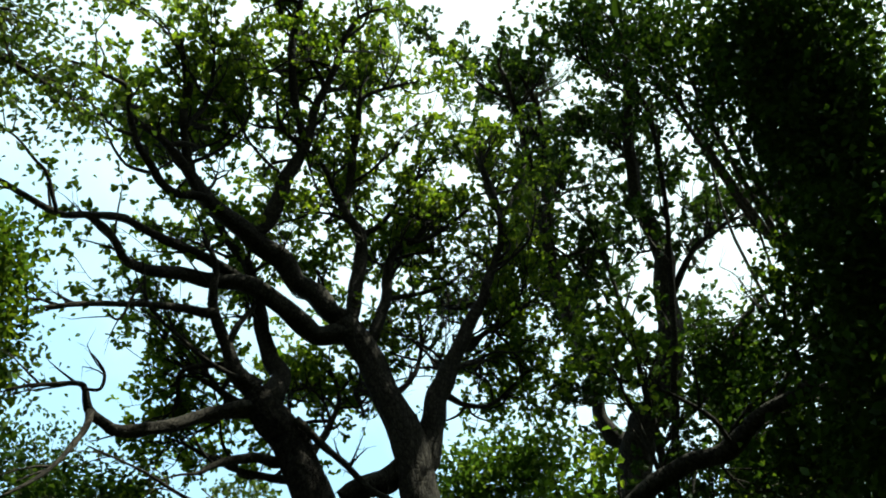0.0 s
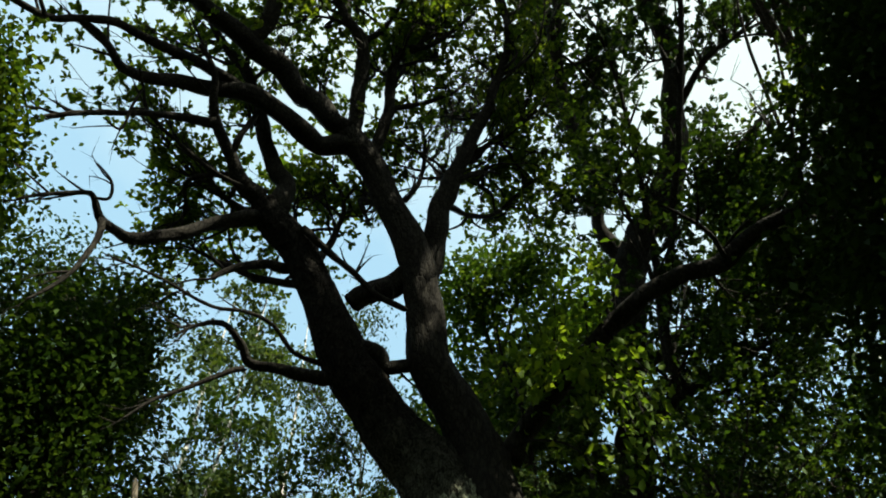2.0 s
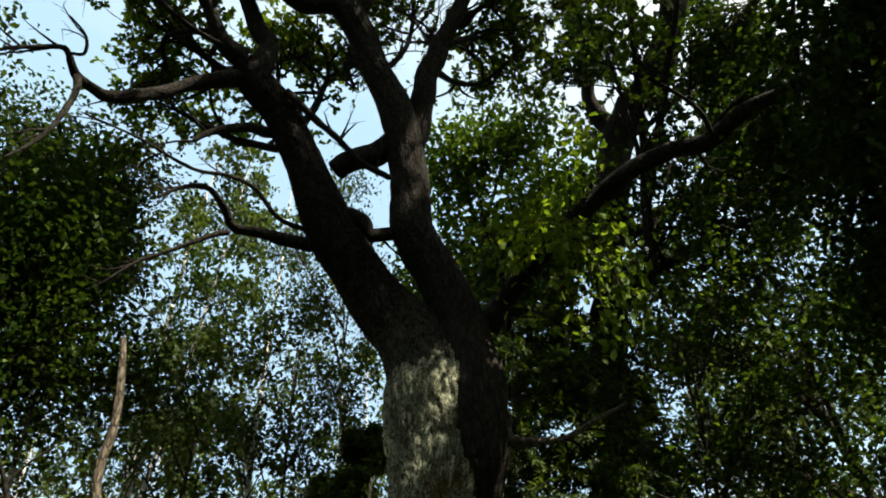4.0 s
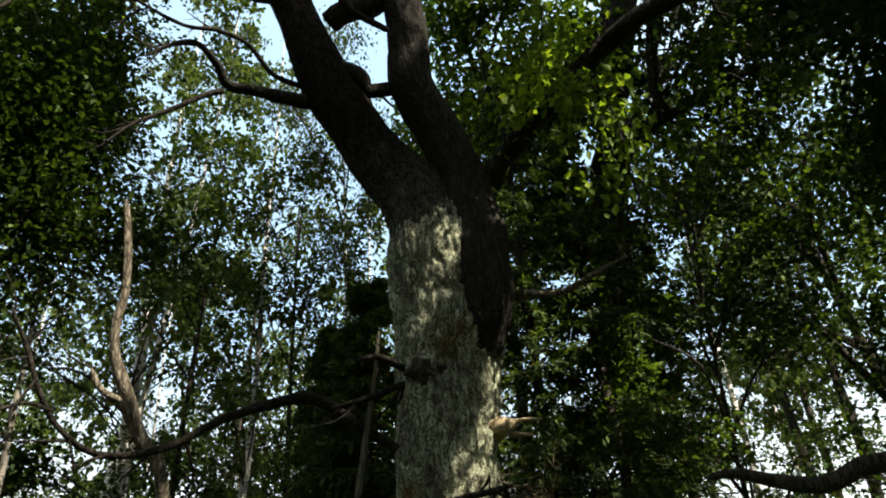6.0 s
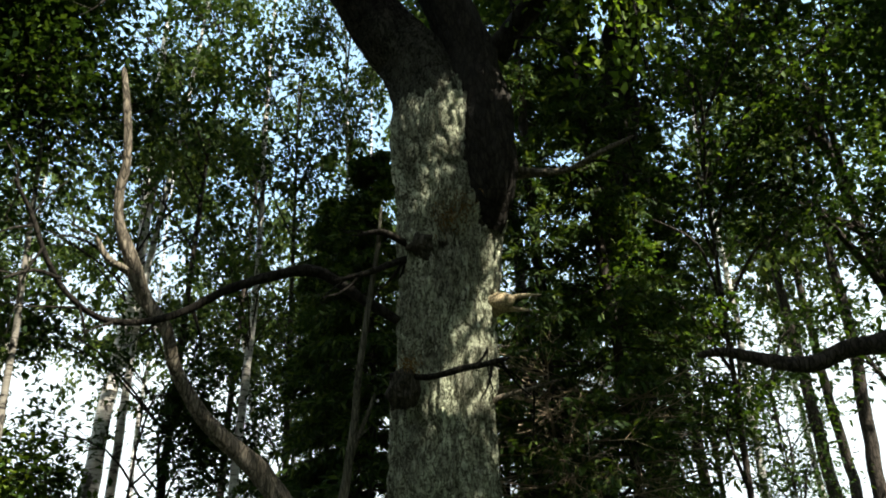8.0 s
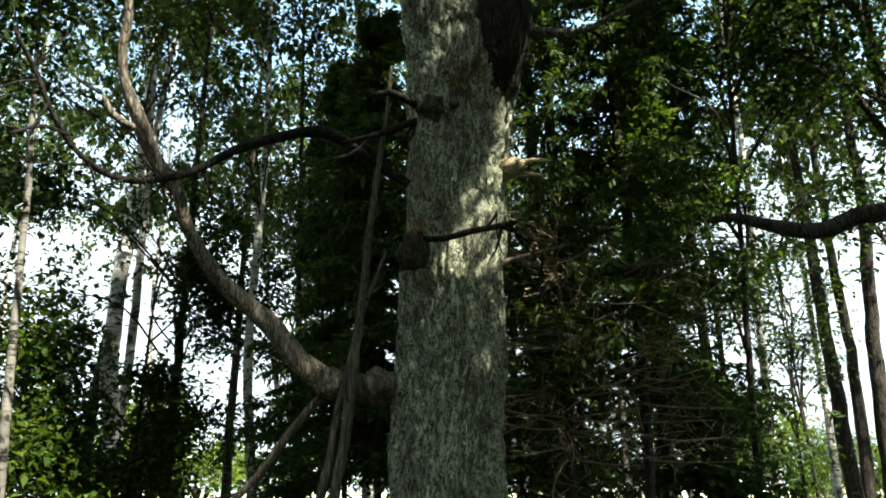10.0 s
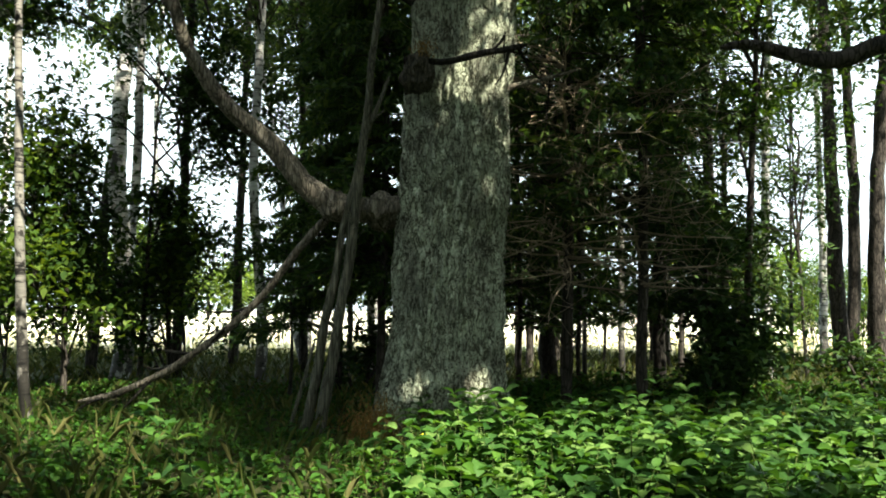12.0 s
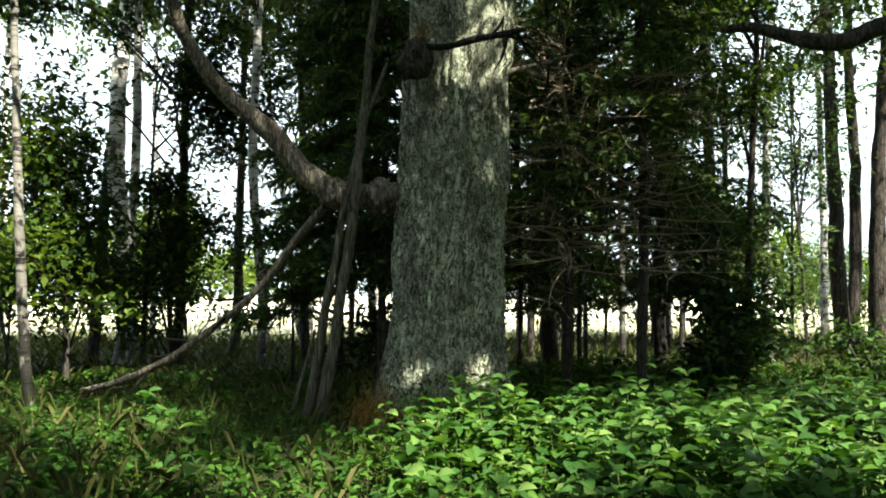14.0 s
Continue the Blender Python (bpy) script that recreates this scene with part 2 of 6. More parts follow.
HERB_LEAF = leaf_material("herb_leaf", (0.015, 0.046, 0.009), (0.032, 0.085, 0.014), (0.07, 0.145, 0.024), 0.35, 0.4)
HERB_BIG = herb_material()
SPRIG_LEAF = leaf_material("sprig_leaf", (0.06, 0.11, 0.02), (0.1, 0.165, 0.028), (0.16, 0.22, 0.04), 0.5)
YELLOW_LEAF = leaf_material("yellow_leaf", (0.35, 0.28, 0.02), (0.45, 0.36, 0.03), (0.5, 0.42, 0.05), 0.3)
NEEDLE = leaf_material("spruce_needle", (0.016, 0.036, 0.012), (0.037, 0.068, 0.02), (0.085, 0.12, 0.03), 0.25, 0.5)
GRASS = leaf_material("grass_blade", (0.035, 0.045, 0.014), (0.06, 0.078, 0.022), (0.14, 0.13, 0.055), 0.3, 0.6)
STRAW = leaf_material("dry_grass", (0.46, 0.42, 0.31), (0.58, 0.54, 0.42), (0.7, 0.66, 0.53), 0.3, 0.7)
FAR_LEAF = leaf_material("far_leaf", (0.05, 0.085, 0.02), (0.08, 0.13, 0.03), (0.14, 0.19, 0.05))
STEM = bark_material("green_stem", (0.05, 0.08, 0.02), (0.09, 0.12, 0.035), (0.14, 0.17, 0.06), sx=40, sz=10)


def moss_material():
    m, nt, b = shader("moss", 1.0, 0.05)
    n = noise_tex(nt, scaled(nt, 18, 18, 18), 1.0, 6.0, 0.7)
    nt.links.new(ramp(nt, n, [(0.3, (0.08, 0.045, 0.015)), (0.5, (0.18, 0.11, 0.035)), (0.75, (0.28, 0.20, 0.06))]), b.inputs["Base Color"])
    bump(nt, b, n, 1.0, 0.04)
    return m


BROKEN_WOOD = bark_material("broken_wood", (0.22, 0.17, 0.10), (0.42, 0.34, 0.21), (0.55, 0.46, 0.31), sx=26, sz=26, strength=0.6)
MOSS = moss_material()


def ground_material():
    m, nt, b = shader("woodland_floor_and_meadow", 1.0, 0.05)
    geo = nt.nodes.new("ShaderNodeNewGeometry")
    pos = geo.outputs["Position"]
    n1 = noise_tex(nt, pos, 0.9, 6.0, 0.65)
    n2 = noise_tex(nt, pos, 9.0, 6.0, 0.7)
    floor = ramp(nt, n1, [(0.3, (0.022, 0.02, 0.012)), (0.5, (0.03, 0.034, 0.014)), (0.7, (0.05, 0.046, 0.024))])
    floor = mix(nt, 0.6, floor, ramp(nt, n2, [(0.3, (0.5, 0.5, 0.5)), (0.7, (1.4, 1.35, 1.2))]), "MULTIPLY")
    straw = ramp(nt, n2, [(0.3, (0.52, 0.46, 0.34)), (0.7, (0.72, 0.66, 0.52))])
    xyz = nt.nodes.new("ShaderNodeSeparateXYZ")
    nt.links.new(pos, xyz.inputs[0])
    wob = node(nt, "ShaderNodeMath")
    wob.operation = "MULTIPLY_ADD"
    wob.inputs[1].default_value = 9.0
    nt.links.new(n1, wob.inputs[0])
    nt.links.new(xyz.outputs["Y"], wob.inputs[2])
    edge = nt.nodes.new("ShaderNodeMapRange")
    edge.inputs["From Min"].default_value, edge.inputs["From Max"].default_value = 35.0, 39.0
    nt.links.new(wob.outputs[0], edge.inputs["Value"])
    nt.links.new(mix(nt, edge.outputs[0], floor, straw), b.inputs["Base Color"])
    bump(nt, b, n2, 0.8, 0.05)
    return m


GROUND = ground_material()

# ---- mesh helpers ----
rng = np.random.default_rng(7)


def vnoise(p, seed=0.0):
    """Smooth value noise in -1..1 at the rows of p."""
    p = np.asarray(p, float) + seed * 17.31
    i = np.floor(p)
    f = p - i
    u = f * f * (3 - 2 * f)
    total = 0
    for dx in (0, 1):
        for dy in (0, 1):
            for dz in (0, 1):
                h = np.sin((i[:, 0] + dx) * 127.1 + (i[:, 1] + dy) * 311.7 + (i[:, 2] + dz) * 74.7) * 43758.5453
                w = (u[:, 0] if dx else 1 - u[:, 0]) * (u[:, 1] if dy else 1 - u[:, 1]) * (u[:, 2] if dz else 1 - u[:, 2])
                total = total + w * (h - np.floor(h))
    return total * 2 - 1


def unit(v):
    return v / np.maximum(np.linalg.norm(v, axis=-1, keepdims=True), 1e-9)


def quads(name, verts, faces, material, parent=None, smooth=True):
    """One mesh object out of arrays of corners and four-cornered faces."""
    me = bpy.data.meshes.new(name)
    verts, faces = np.asarray(verts, np.float32), np.asarray(faces, np.int32)
    me.vertices.add(len(verts))
    me.vertices.foreach_set("co", verts.ravel())
    me.loops.add(faces.size)
    me.loops.foreach_set("vertex_index", faces.ravel())
    me.polygons.add(len(faces))
    me.polygons.foreach_set("loop_start", np.arange(len(faces), dtype=np.int32) * 4)
    if smooth:
        me.polygons.foreach_set("use_smooth", np.ones(len(faces), bool))
    me.update(calc_edges=True)
    me.materials.append(material)
    ob = new(name, me)
    ob.parent = parent
    return ob


def joined(pieces):
    """Several (corners, faces) as one."""
    vs, fs, at = [], [], 0
    for v, f in pieces:
        vs.append(v)
        fs.append(f + at)
        at += len(v)
    return np.concatenate(vs), np.concatenate(fs)


def thing(name, label, category, group="", at=(0, 0, 0), kind=""):
    ob = new(name)
    ob.location = at
    ob.empty_display_size = 0.3
    return tagged(ob, label, category, group, kind)


def smooth_path(points, step):
    """A smooth line through (x, y, z, radius) rows."""
    p = np.array(points, float)
    p = np.vstack([2 * p[0] - p[1], p, 2 * p[-1] - p[-2]])
    out = []
    for a, b, c, d in zip(p[:-3], p[1:-2], p[2:-1], p[3:]):
        n = max(2, int(np.linalg.norm(c[:3] - b[:3]) / step))
        t = np.linspace(0, 1, n, endpoint=False)[:, None]
        out.append(0.5 * (2 * b + (c - a) * t + (2 * a - 5 * b + 4 * c - d) * t**2 + (3 * b - a - 3 * c + d) * t**3))
    out.append(p[-2][None])
    out = np.vstack(out)
    out[:, 3] = np.maximum(out[:, 3], 0.004)
    return out


def tube(points, step=0.12, seg=10, gnarl=0.15, rough=0.1, seed=0.0, furrow=0.0, flare=0.0):
    """A bent, tapered limb with an uneven skin: corners and faces."""
    q = smooth_path(points, step)
    c, r = q[:, :3].copy(), q[:, 3]
    wob = np.stack([vnoise(c * 1.7, seed + k) for k in (1, 2, 3)], 1)
    fade = np.minimum(1, np.arange(len(c)) / 3.0)[:, None]
    c += wob * (r * gnarl * 2)[:, None] * fade
    tan = unit(np.gradient(c, axis=0))
    side = unit(np.cross(tan[0], (0.3, 0.9, 0.2) if abs(tan[0][1]) < 0.9 else (1, 0, 0)))
    sides = []
    for t in tan:
        side = side - t * (side @ t)
        side = side / np.linalg.norm(side)
        sides.append(side)
    s = np.array(sides)
    b = np.cross(tan, s)
    a = np.linspace(0, 2 * np.pi, seg, endpoint=False)
    ring = np.cos(a)[None, :, None] * s[:, None] + np.sin(a)[None, :, None] * b[:, None]
    along = np.concatenate([[0], np.cumsum(np.linalg.norm(np.diff(c, axis=0), axis=1))])
    skin = np.stack(np.broadcast_arrays(np.cos(a)[None], np.sin(a)[None], along[:, None]), -1).reshape(-1, 3)
    big = vnoise(skin * (1.3, 1.3, 1.1 / max(r.mean(), 0.05) * 0.25), seed)
    k = 1 + rough * big.reshape(len(c), seg)
    if furrow:
        rm = float(r.mean())
        w = 0.25 * vnoise(skin * (4, 4, 1.5), seed + 5)
        f1 = 1 - np.abs(vnoise(np.stack([skin[:, 0] * rm * 13 + w, skin[:, 1] * rm * 13 + w, skin[:, 2] * 2.2], 1), seed + 6))
        f2 = 1 - np.abs(vnoise(np.stack([skin[:, 0] * rm * 30 + w, skin[:, 1] * rm * 30 - w, skin[:, 2] * 7.0], 1), seed + 7))
        k += (-(f1**4) * furrow - (f2**3) * furrow * 0.55).reshape(len(c), seg) / rm
    if flare:
        h = along / max(flare, 1e-6)
        lobes = 0.5 + 0.5 * np.cos(a * 5 + 0.7 + 0.8 * np.sin(a * 2))
        k += (np.exp(-h * 2.2)[:, None] * (0.10 + 0.34 * lobes[None]))
    v = c[:, None] + ring * (r[:, None] * k)[..., None]
    v[-1] = c[-1] + (v[-1] - c[-1]) * 0.4
    n = len(c)
    i = np.arange(n - 1)[:, None] * seg
    j = np.arange(seg)[None]
    f = np.stack([i + j, i + (j + 1) % seg, i + seg + (j + 1) % seg, i + seg + j], -1).reshape(-1, 4)
    v = v.reshape(-1, 3)
    e = (n - 1) * seg
    caps = np.array([[e + m, e + m + 1, e + seg - 2 - m, e + seg - 1 - m] for m in range(seg // 2 - 1)])
    return v, np.vstack([f, caps])


def twig_mesh(p0, p1, p2, r0, r1, rings=4, seg=4):
    """Many thin bent twigs at once, each from p0 by p1 to p2."""
    n = len(p0)
    t = np.linspace(0, 1, rings)[None, :, None]
    c = (1 - t) ** 2 * p0[:, None] + 2 * t * (1 - t) * p1[:, None] + t**2 * p2[:, None]
    d = unit(p2 - p0)
    h = np.where(np.abs(d[:, 2:3]) < 0.8, (0.0, 0.0, 1.0), (1.0, 0.0, 0.0))
    s = unit(np.cross(d, h))
    b = np.cross(d, s)
    a = np.linspace(0, 2 * np.pi, seg, endpoint=False)
    ring = np.cos(a)[None, :, None] * s[:, None] + np.sin(a)[None, :, None] * b[:, None]
    rad = np.asarray(r0)[:, None] * (1 - t[..., 0]) + np.asarray(r1)[:, None] * t[..., 0]
    v = c[:, :, None] + ring[:, None] * rad[:, :, None, None]
    i = (np.arange(n)[:, None, None] * rings + np.arange(rings - 1)[None, :, None]) * seg
    j = np.arange(seg)[None, None]
    f = np.stack([i + j, i + (j + 1) % seg, i + seg + (j + 1) % seg, i + seg + j], -1).reshape(-1, 4)
    return v.reshape(-1, 3), f


def leaf_mesh(base, way, up, length, width, fold=0.25, droop=0.15, shape=(0.62, 0.3, 0.85, 0.75), plain=False):
    """Many leaves at once, each two faces folded along the midrib, or one face where they are far off."""
    way = unit(way)
    side = unit(np.cross(way, up))
    nrm = np.cross(side, way)
    L, W = np.asarray(length)[:, None], np.asarray(width)[:, None]
    w1, a1, w2, a2 = shape
    tip = base + way * L - np.array((0, 0, 1.0)) * L * droop
    lift = nrm * W * fold
    if plain:
        r = base + way * L * 0.5 + side * W * 0.5 + lift
        l = base + way * L * 0.45 - side * W * 0.5 + lift
        return np.stack([base, r, tip, l], 1).reshape(-1, 3), np.arange(len(base) * 4).reshape(-1, 4)
    r1 = base + way * L * a1 + side * W * w1 * 0.5 + lift
    r2 = base + way * L * a2 + side * W * w2 * 0.5 + lift * 0.8
    l1 = base + way * L * a1 - side * W * w1 * 0.5 + lift
    l2 = base + way * L * a2 - side * W * w2 * 0.5 + lift * 0.8
    v = np.stack([base, r1, r2, tip, l2, l1], 1).reshape(-1, 3)
    k = np.arange(len(base))[:, None] * 6
    f = np.concatenate([k + [[0, 1, 2, 3]], k + [[0, 3, 4, 5]]])
    return v, f


def broad_leaf_mesh(base, way, up, length, width, fold=0.16, droop=0.16):
    """Many ovate pointed leaves at once, each of eight faces, curved along the midrib."""
    way = unit(way)
    side = unit(np.cross(way, up))
    nrm = np.cross(side, way)
    L, W = np.asarray(length)[:, None], np.asarray(width)[:, None]
    rows = []
    for a, w in ((0.0, 0.05), (0.22, 0.84), (0.55, 0.94), (0.84, 0.52), (1.0, 0.03)):
        mid = base + way * L * a + nrm * L * 0.10 * np.sin(a * 3.0) - np.array((0, 0, 1.0)) * L * droop * a * a
        lift = nrm * W * fold * w
        rows += [mid - side * W * w * 0.5 + lift, mid, mid + side * W * w * 0.5 + lift]
    v = np.stack(rows, 1).reshape(-1, 3)
    k = np.arange(len(base))[:, None] * 15
    f = np.concatenate([k + [[r * 3 + c, r * 3 + c + 1, r * 3 + c + 4, r * 3 + c + 3]] for r in range(4) for c in range(2)])
    return v, f


def random_units(n, up=0.0):
    d = rng.normal(size=(n, 3))
    d[:, 2] += up
    return unit(d)


# openings cut in the canopy for sun on chosen spots: lit place, opening width
OPENINGS = [(0.04, 8.9, 7.75, 0.5), (0.05, 8.85, 8.35, 0.46), (1.15, 9.45, 5.7, 0.28), (0.62, 9.2, 5.3, 0.26), (0.66, 9.25, 4.6, 0.18), (0.58, 9.3, 3.2, 0.15), (0.5, 9.05, 0.85, 0.22), (-0.35, 9.0, 0.75, 0.2), (-0.4, 9.2, 3.4, 0.1),
            (-3.5, 8.0, 0.2, 0.22), (-2.2, 7.0, 0.1, 0.2), (-5.0, 9.0, 0.1, 0.25), (1.0, 7.5, 0.4, 0.3), (2.9, 5.2, 0.4, 0.6), (3.4, 6.9, 0.4, 0.5), (2.0, 10.2, 8.4, 0.5), (1.6, 10.3, 7.4, 0.4), (2.6, 10.2, 7.2, 0.4),
            (2.4, 7.0, 8.3, 0.5), (1.9, 8.5, 8.2, 0.4), (2.7, 7.8, 9.2, 0.5), (3.1, 8.0, 9.0, 0.45), (2.3, 7.5, 11.2, 0.4), (3.7, 10.9, 7.7, 0.68), (4.5, 10.5, 8.7, 0.5), (5.7, 10.2, 9.3, 0.35), (3.3, 11.5, 6.7, 0.65), (4.4, 11.3, 6.2, 0.4),
            (2.6, 9.8, 8.9, 0.6), (3.4, 11.9, 5.6, 0.5), (5.4, 9.6, 11.0, 0.6), (2.0, 10.2, 4.6, 0.4), (2.3, 10.8, 3.4, 0.3), (1.6, 10.4, 4.2, 0.5), (2.2, 10.4, 5.0, 0.4), (1.8, 10.6, 3.0, 0.4), (2.8, 10.3, 3.6, 0.35), (-3.8, 8.4, 6.2, 0.3), (-3.1, 8.9, 4.9, 0.2), (-1.6, 9.7, 3.1, 0.2),
            (-7.1, 16.8, 3.0, 0.5), (-7.1, 16.8, 4.4, 0.5), (-7.1, 16.8, 6.4, 0.45), (-5.3, 14.8, 2.8, 0.6), (-7.0, 12.8, 3.3, 0.6), (2.55, 7.54, 9.20, 0.5), (1.89, 9.52, 9.47, 0.5), (3.21, 9.49, 9.88, 0.5)]


def shaded(p):
    """Which of the places p lie outside the openings."""
    keep = np.ones(len(p), bool)
    s = np.array(TO_SUN)
    for x, y, z, r in OPENINGS:
        d = p - np.array((x, y, z))
        along = d @ s
        away = np.linalg.norm(d - along[:, None] * s, axis=1)
        keep &= (away > r * (0.8 + 0.5 * rng.random(len(p)))) | (along < 0.9)
    return keep


def oak_like_crown(lines, per_metre, length, leaves_each, size, up=0.7, spread=1.0, side=5, thickest=0.15, heart=(0, 7.5, 12.0), plain=False):
    """Twigs and leaf clusters along leafy limbs: twig mesh and leaf mesh."""
    p, d, w = [], [], []
    for pts, dens, start in lines:
        q = smooth_path(pts, 0.1)
        c = q[:, :3]
        total = len(c) * 0.1
        n = max(2, int(total * per_metre * dens))
        at = (start + (1 - start) * rng.random(n) ** 0.75) * (len(c) - 1)
        k = at.astype(int).clip(0, len(c) - 2)
        p.append(c[k] + (c[k + 1] - c[k]) * (at - k)[:, None])
        d.append(unit(c[k + 1] - c[k]))
        w.append(q[k, 3])
    p, d, w = np.vstack(p), np.vstack(d), np.concatenate(w)
    thin = w < thickest
    p, d, w = p[thin], d[thin], w[thin]
    n = len(p)
    out = unit(p - np.array(heart))
    way = unit(d * 0.5 + random_units(n) * spread + out * 0.9 + (0, 0, up))
    L = length * (0.5 + rng.random(n))
    end = p + way * L[:, None]
    mid = (p + end) / 2 + random_units(n) * (L * 0.18)[:, None]
    parts = [twig_mesh(p, mid, end, np.minimum(w * 0.7, 0.032 + 0 * w), 0.008 + 0 * w, 4, 3)]
    t = 0.5 + 0.5 * rng.random((n, side))
    t[:, 0] = 1.0
    tt = t[..., None]
    q0 = ((1 - tt) ** 2 * p[:, None] + 2 * tt * (1 - tt) * mid[:, None] + tt**2 * end[:, None]).reshape(-1, 3)
    m = len(q0)
    way2 = unit(np.repeat(way, side, 0) * 0.9 + random_units(m, 0.3))
    L2 = length * (0.2 + 0.35 * rng.random(m))
    q2 = q0 + way2 * L2[:, None]
    q1 = (q0 + q2) / 2 + random_units(m) * (L2 * 0.2)[:, None]
    parts.append(twig_mesh(q0, q1, q2, np.full(m, 0.006), np.full(m, 0.002), 2, 3))
    n3 = leaves_each
    s = 1 - 0.55 * rng.random((m, n3)) ** 1.5
    base = (q0[:, None] + (q2 - q0)[:, None] * s[..., None]).reshape(-1, 3)
    keep = shaded(base)
    base = base[keep]
    k = len(base)
    wl = unit(np.repeat(way2, n3, 0)[keep] * 0.7 + random_units(k, 0.1) * 1.0)
    upv = unit(random_units(k) * 0.8 + (0, 0, 1.0))
    ll = size * (0.7 + 0.6 * rng.random(k))
    return joined(parts), leaf_mesh(base, wl, upv, ll, ll * 0.62, shape=(0.55, 0.28, 1.0, 0.72), plain=plain)


def sublimbs(lines, per_metre, length, heart, thickest=0.2):
    """Crooked side branches that leave the given limbs, as new limbs."""
    found = []
    for pts, start in lines:
        q = smooth_path(pts, 0.1)
        n = int(len(q) * 0.1 * per_metre * (1 - start) + 0.8)
        for at in (start + (0.97 - start) * rng.random(n)) * (len(q) - 2):
            k = int(at)
            if q[k, 3] > thickest:
                continue
            p = q[k, :3]
            way = unit(unit(q[k + 1, :3] - q[k, :3]) * 0.5 + rng.normal(size=3) * 0.75 + unit(p - np.array(heart)) * 0.45 + (0, 0, 0.25))
            L = length * (0.5 + rng.random())
            r = min(q[k, 3] * 0.6, 0.045)
            row = [(*p, r)]
            for j in (1, 2, 3, 4):
                way = unit(way + rng.normal(size=3) * 0.35 + (0, 0, 0.08))
                p = p + way * L / 4
                row.append((*p, r * (1 - 0.2 * j)))
            found.append(row)
    return found


def blob_crown(blobs, hub, clumps, leaves_each, size, scatter=0.3, hang=0.0, width=0.6, thick=0.05, plain=False):
    """Limbs from the hub line to each (x, y, z, rx, rz, share) blob, twigs to the clumps in it, and their leaves."""
    hub = np.array(hub, float)
    limbs, tw, base_all = [], [], []
    for x, y, z, rx, rz, share in blobs:
        c = np.array((x, y, z))
        h = hub[np.argmin(np.linalg.norm(hub - (c - (0, 0, rz + 0.8)), axis=1))]
        m = (h + c) / 2 + (0, 0, 0.15 * np.linalg.norm(c - h)) + rng.normal(size=3) * 0.15
        limbs.append(tube([(*h, thick * 1.6), (*m, thick), (*c, thick * 0.5)], max(0.25, 0.12 * np.linalg.norm(c - h)), 6, 0.3, 0.15, x))
        n = max(3, int(clumps * share))
        d = random_units(n) * (rng.random(n) ** 0.45)[:, None] * (rx, rx, rz)
        e = c + d
        k = rng.random((n, 1))
        s = m * (1 - k) + c * k
        mid = (s + e) / 2 + random_units(n) * 0.15 * np.linalg.norm(e - s, axis=1)[:, None] + (0, 0, 0.12)
        ok = shaded(e) & shaded(mid)
        if ok.any():
            tw.append(twig_mesh(s[ok], mid[ok], e[ok], np.full(ok.sum(), thick * 0.28), np.full(ok.sum(), 0.004), 4, 3))
        g = rng.normal(size=(n, leaves_each, 3)) * scatter * (1, 1, 0.7)
        g[..., 2] -= hang * np.abs(rng.normal(size=(n, leaves_each)))
        base_all.append((e[:, None] + g).reshape(-1, 3))
    base = np.vstack(base_all)
    base = base[shaded(base)]
    k = len(base)
    wl = unit(random_units(k) * (1, 1, 0.55) + (0, 0, -0.18 - 1.8 * min(hang, 1)))
    upv = unit(random_units(k) * 0.5 + (0, 0, 1.0))
    ll = size * (0.7 + 0.6 * rng.random(k))
    return joined(limbs + tw), leaf_mesh(base, wl, upv, ll, ll * width, plain=plain)

# ---- ground ----
def ground_height(x, y):
    p = np.stack([x * 0.35, y * 0.35, 0 * x], 1)
    near = np.exp(-((x / 40) ** 2) - (((y - 10) / 40) ** 2))
    return (0.07 * vnoise(p, 3) + 0.03 * vnoise(p * 4, 4)) * near


u = np.linspace(-1, 1, 151)
line = 30 * u + 1170 * u**7
gx, gy = np.meshgrid(line, line + 12)
gz = ground_height(gx.ravel(), gy.ravel())
n = len(u)
i, j = np.meshgrid(np.arange(n - 1), np.arange(n - 1))
k = (j * n + i).ravel()
ground = quads("ground", np.stack([gx.ravel(), gy.ravel(), gz], 1), np.stack([k, k + 1, k + n + 1, k + n], 1), GROUND)
tagged(ground, "dark woodland floor opening on a sunlit straw-coloured meadow", "ground", kind="structure")


rng = np.random.default_rng(11)


# ---- the old oak ----
oak = thing("oak_tree", "huge old oak with grey furrowed bark and gnarled forking limbs", "tree", at=(0, 0, 0))
trunk_line = [(-0.01, 9.80, -0.15, 0.86)] + [(-0.01, 9.72, 0.35, 0.847), (0.01, 9.76, 0.76, 0.789), (0.03, 9.80, 1.33, 0.737), (0.07, 9.89, 2.27, 0.741), (0.14, 9.94, 3.45, 0.728), (0.19, 9.87, 4.55, 0.698), (0.28, 9.73, 5.75, 0.700), (0.36, 9.68, 7.13, 0.81), (0.34, 9.58, 8.33, 0.86), (0.30, 9.50, 8.95, 0.74), (0.32, 9.45, 9.45, 0.46), (0.30, 9.42, 9.75, 0.16)]
v, f = tube(trunk_line, 0.04, 216, 0.03, 0.03, 1.0, furrow=0.075, flare=0.75)
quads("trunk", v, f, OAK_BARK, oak)

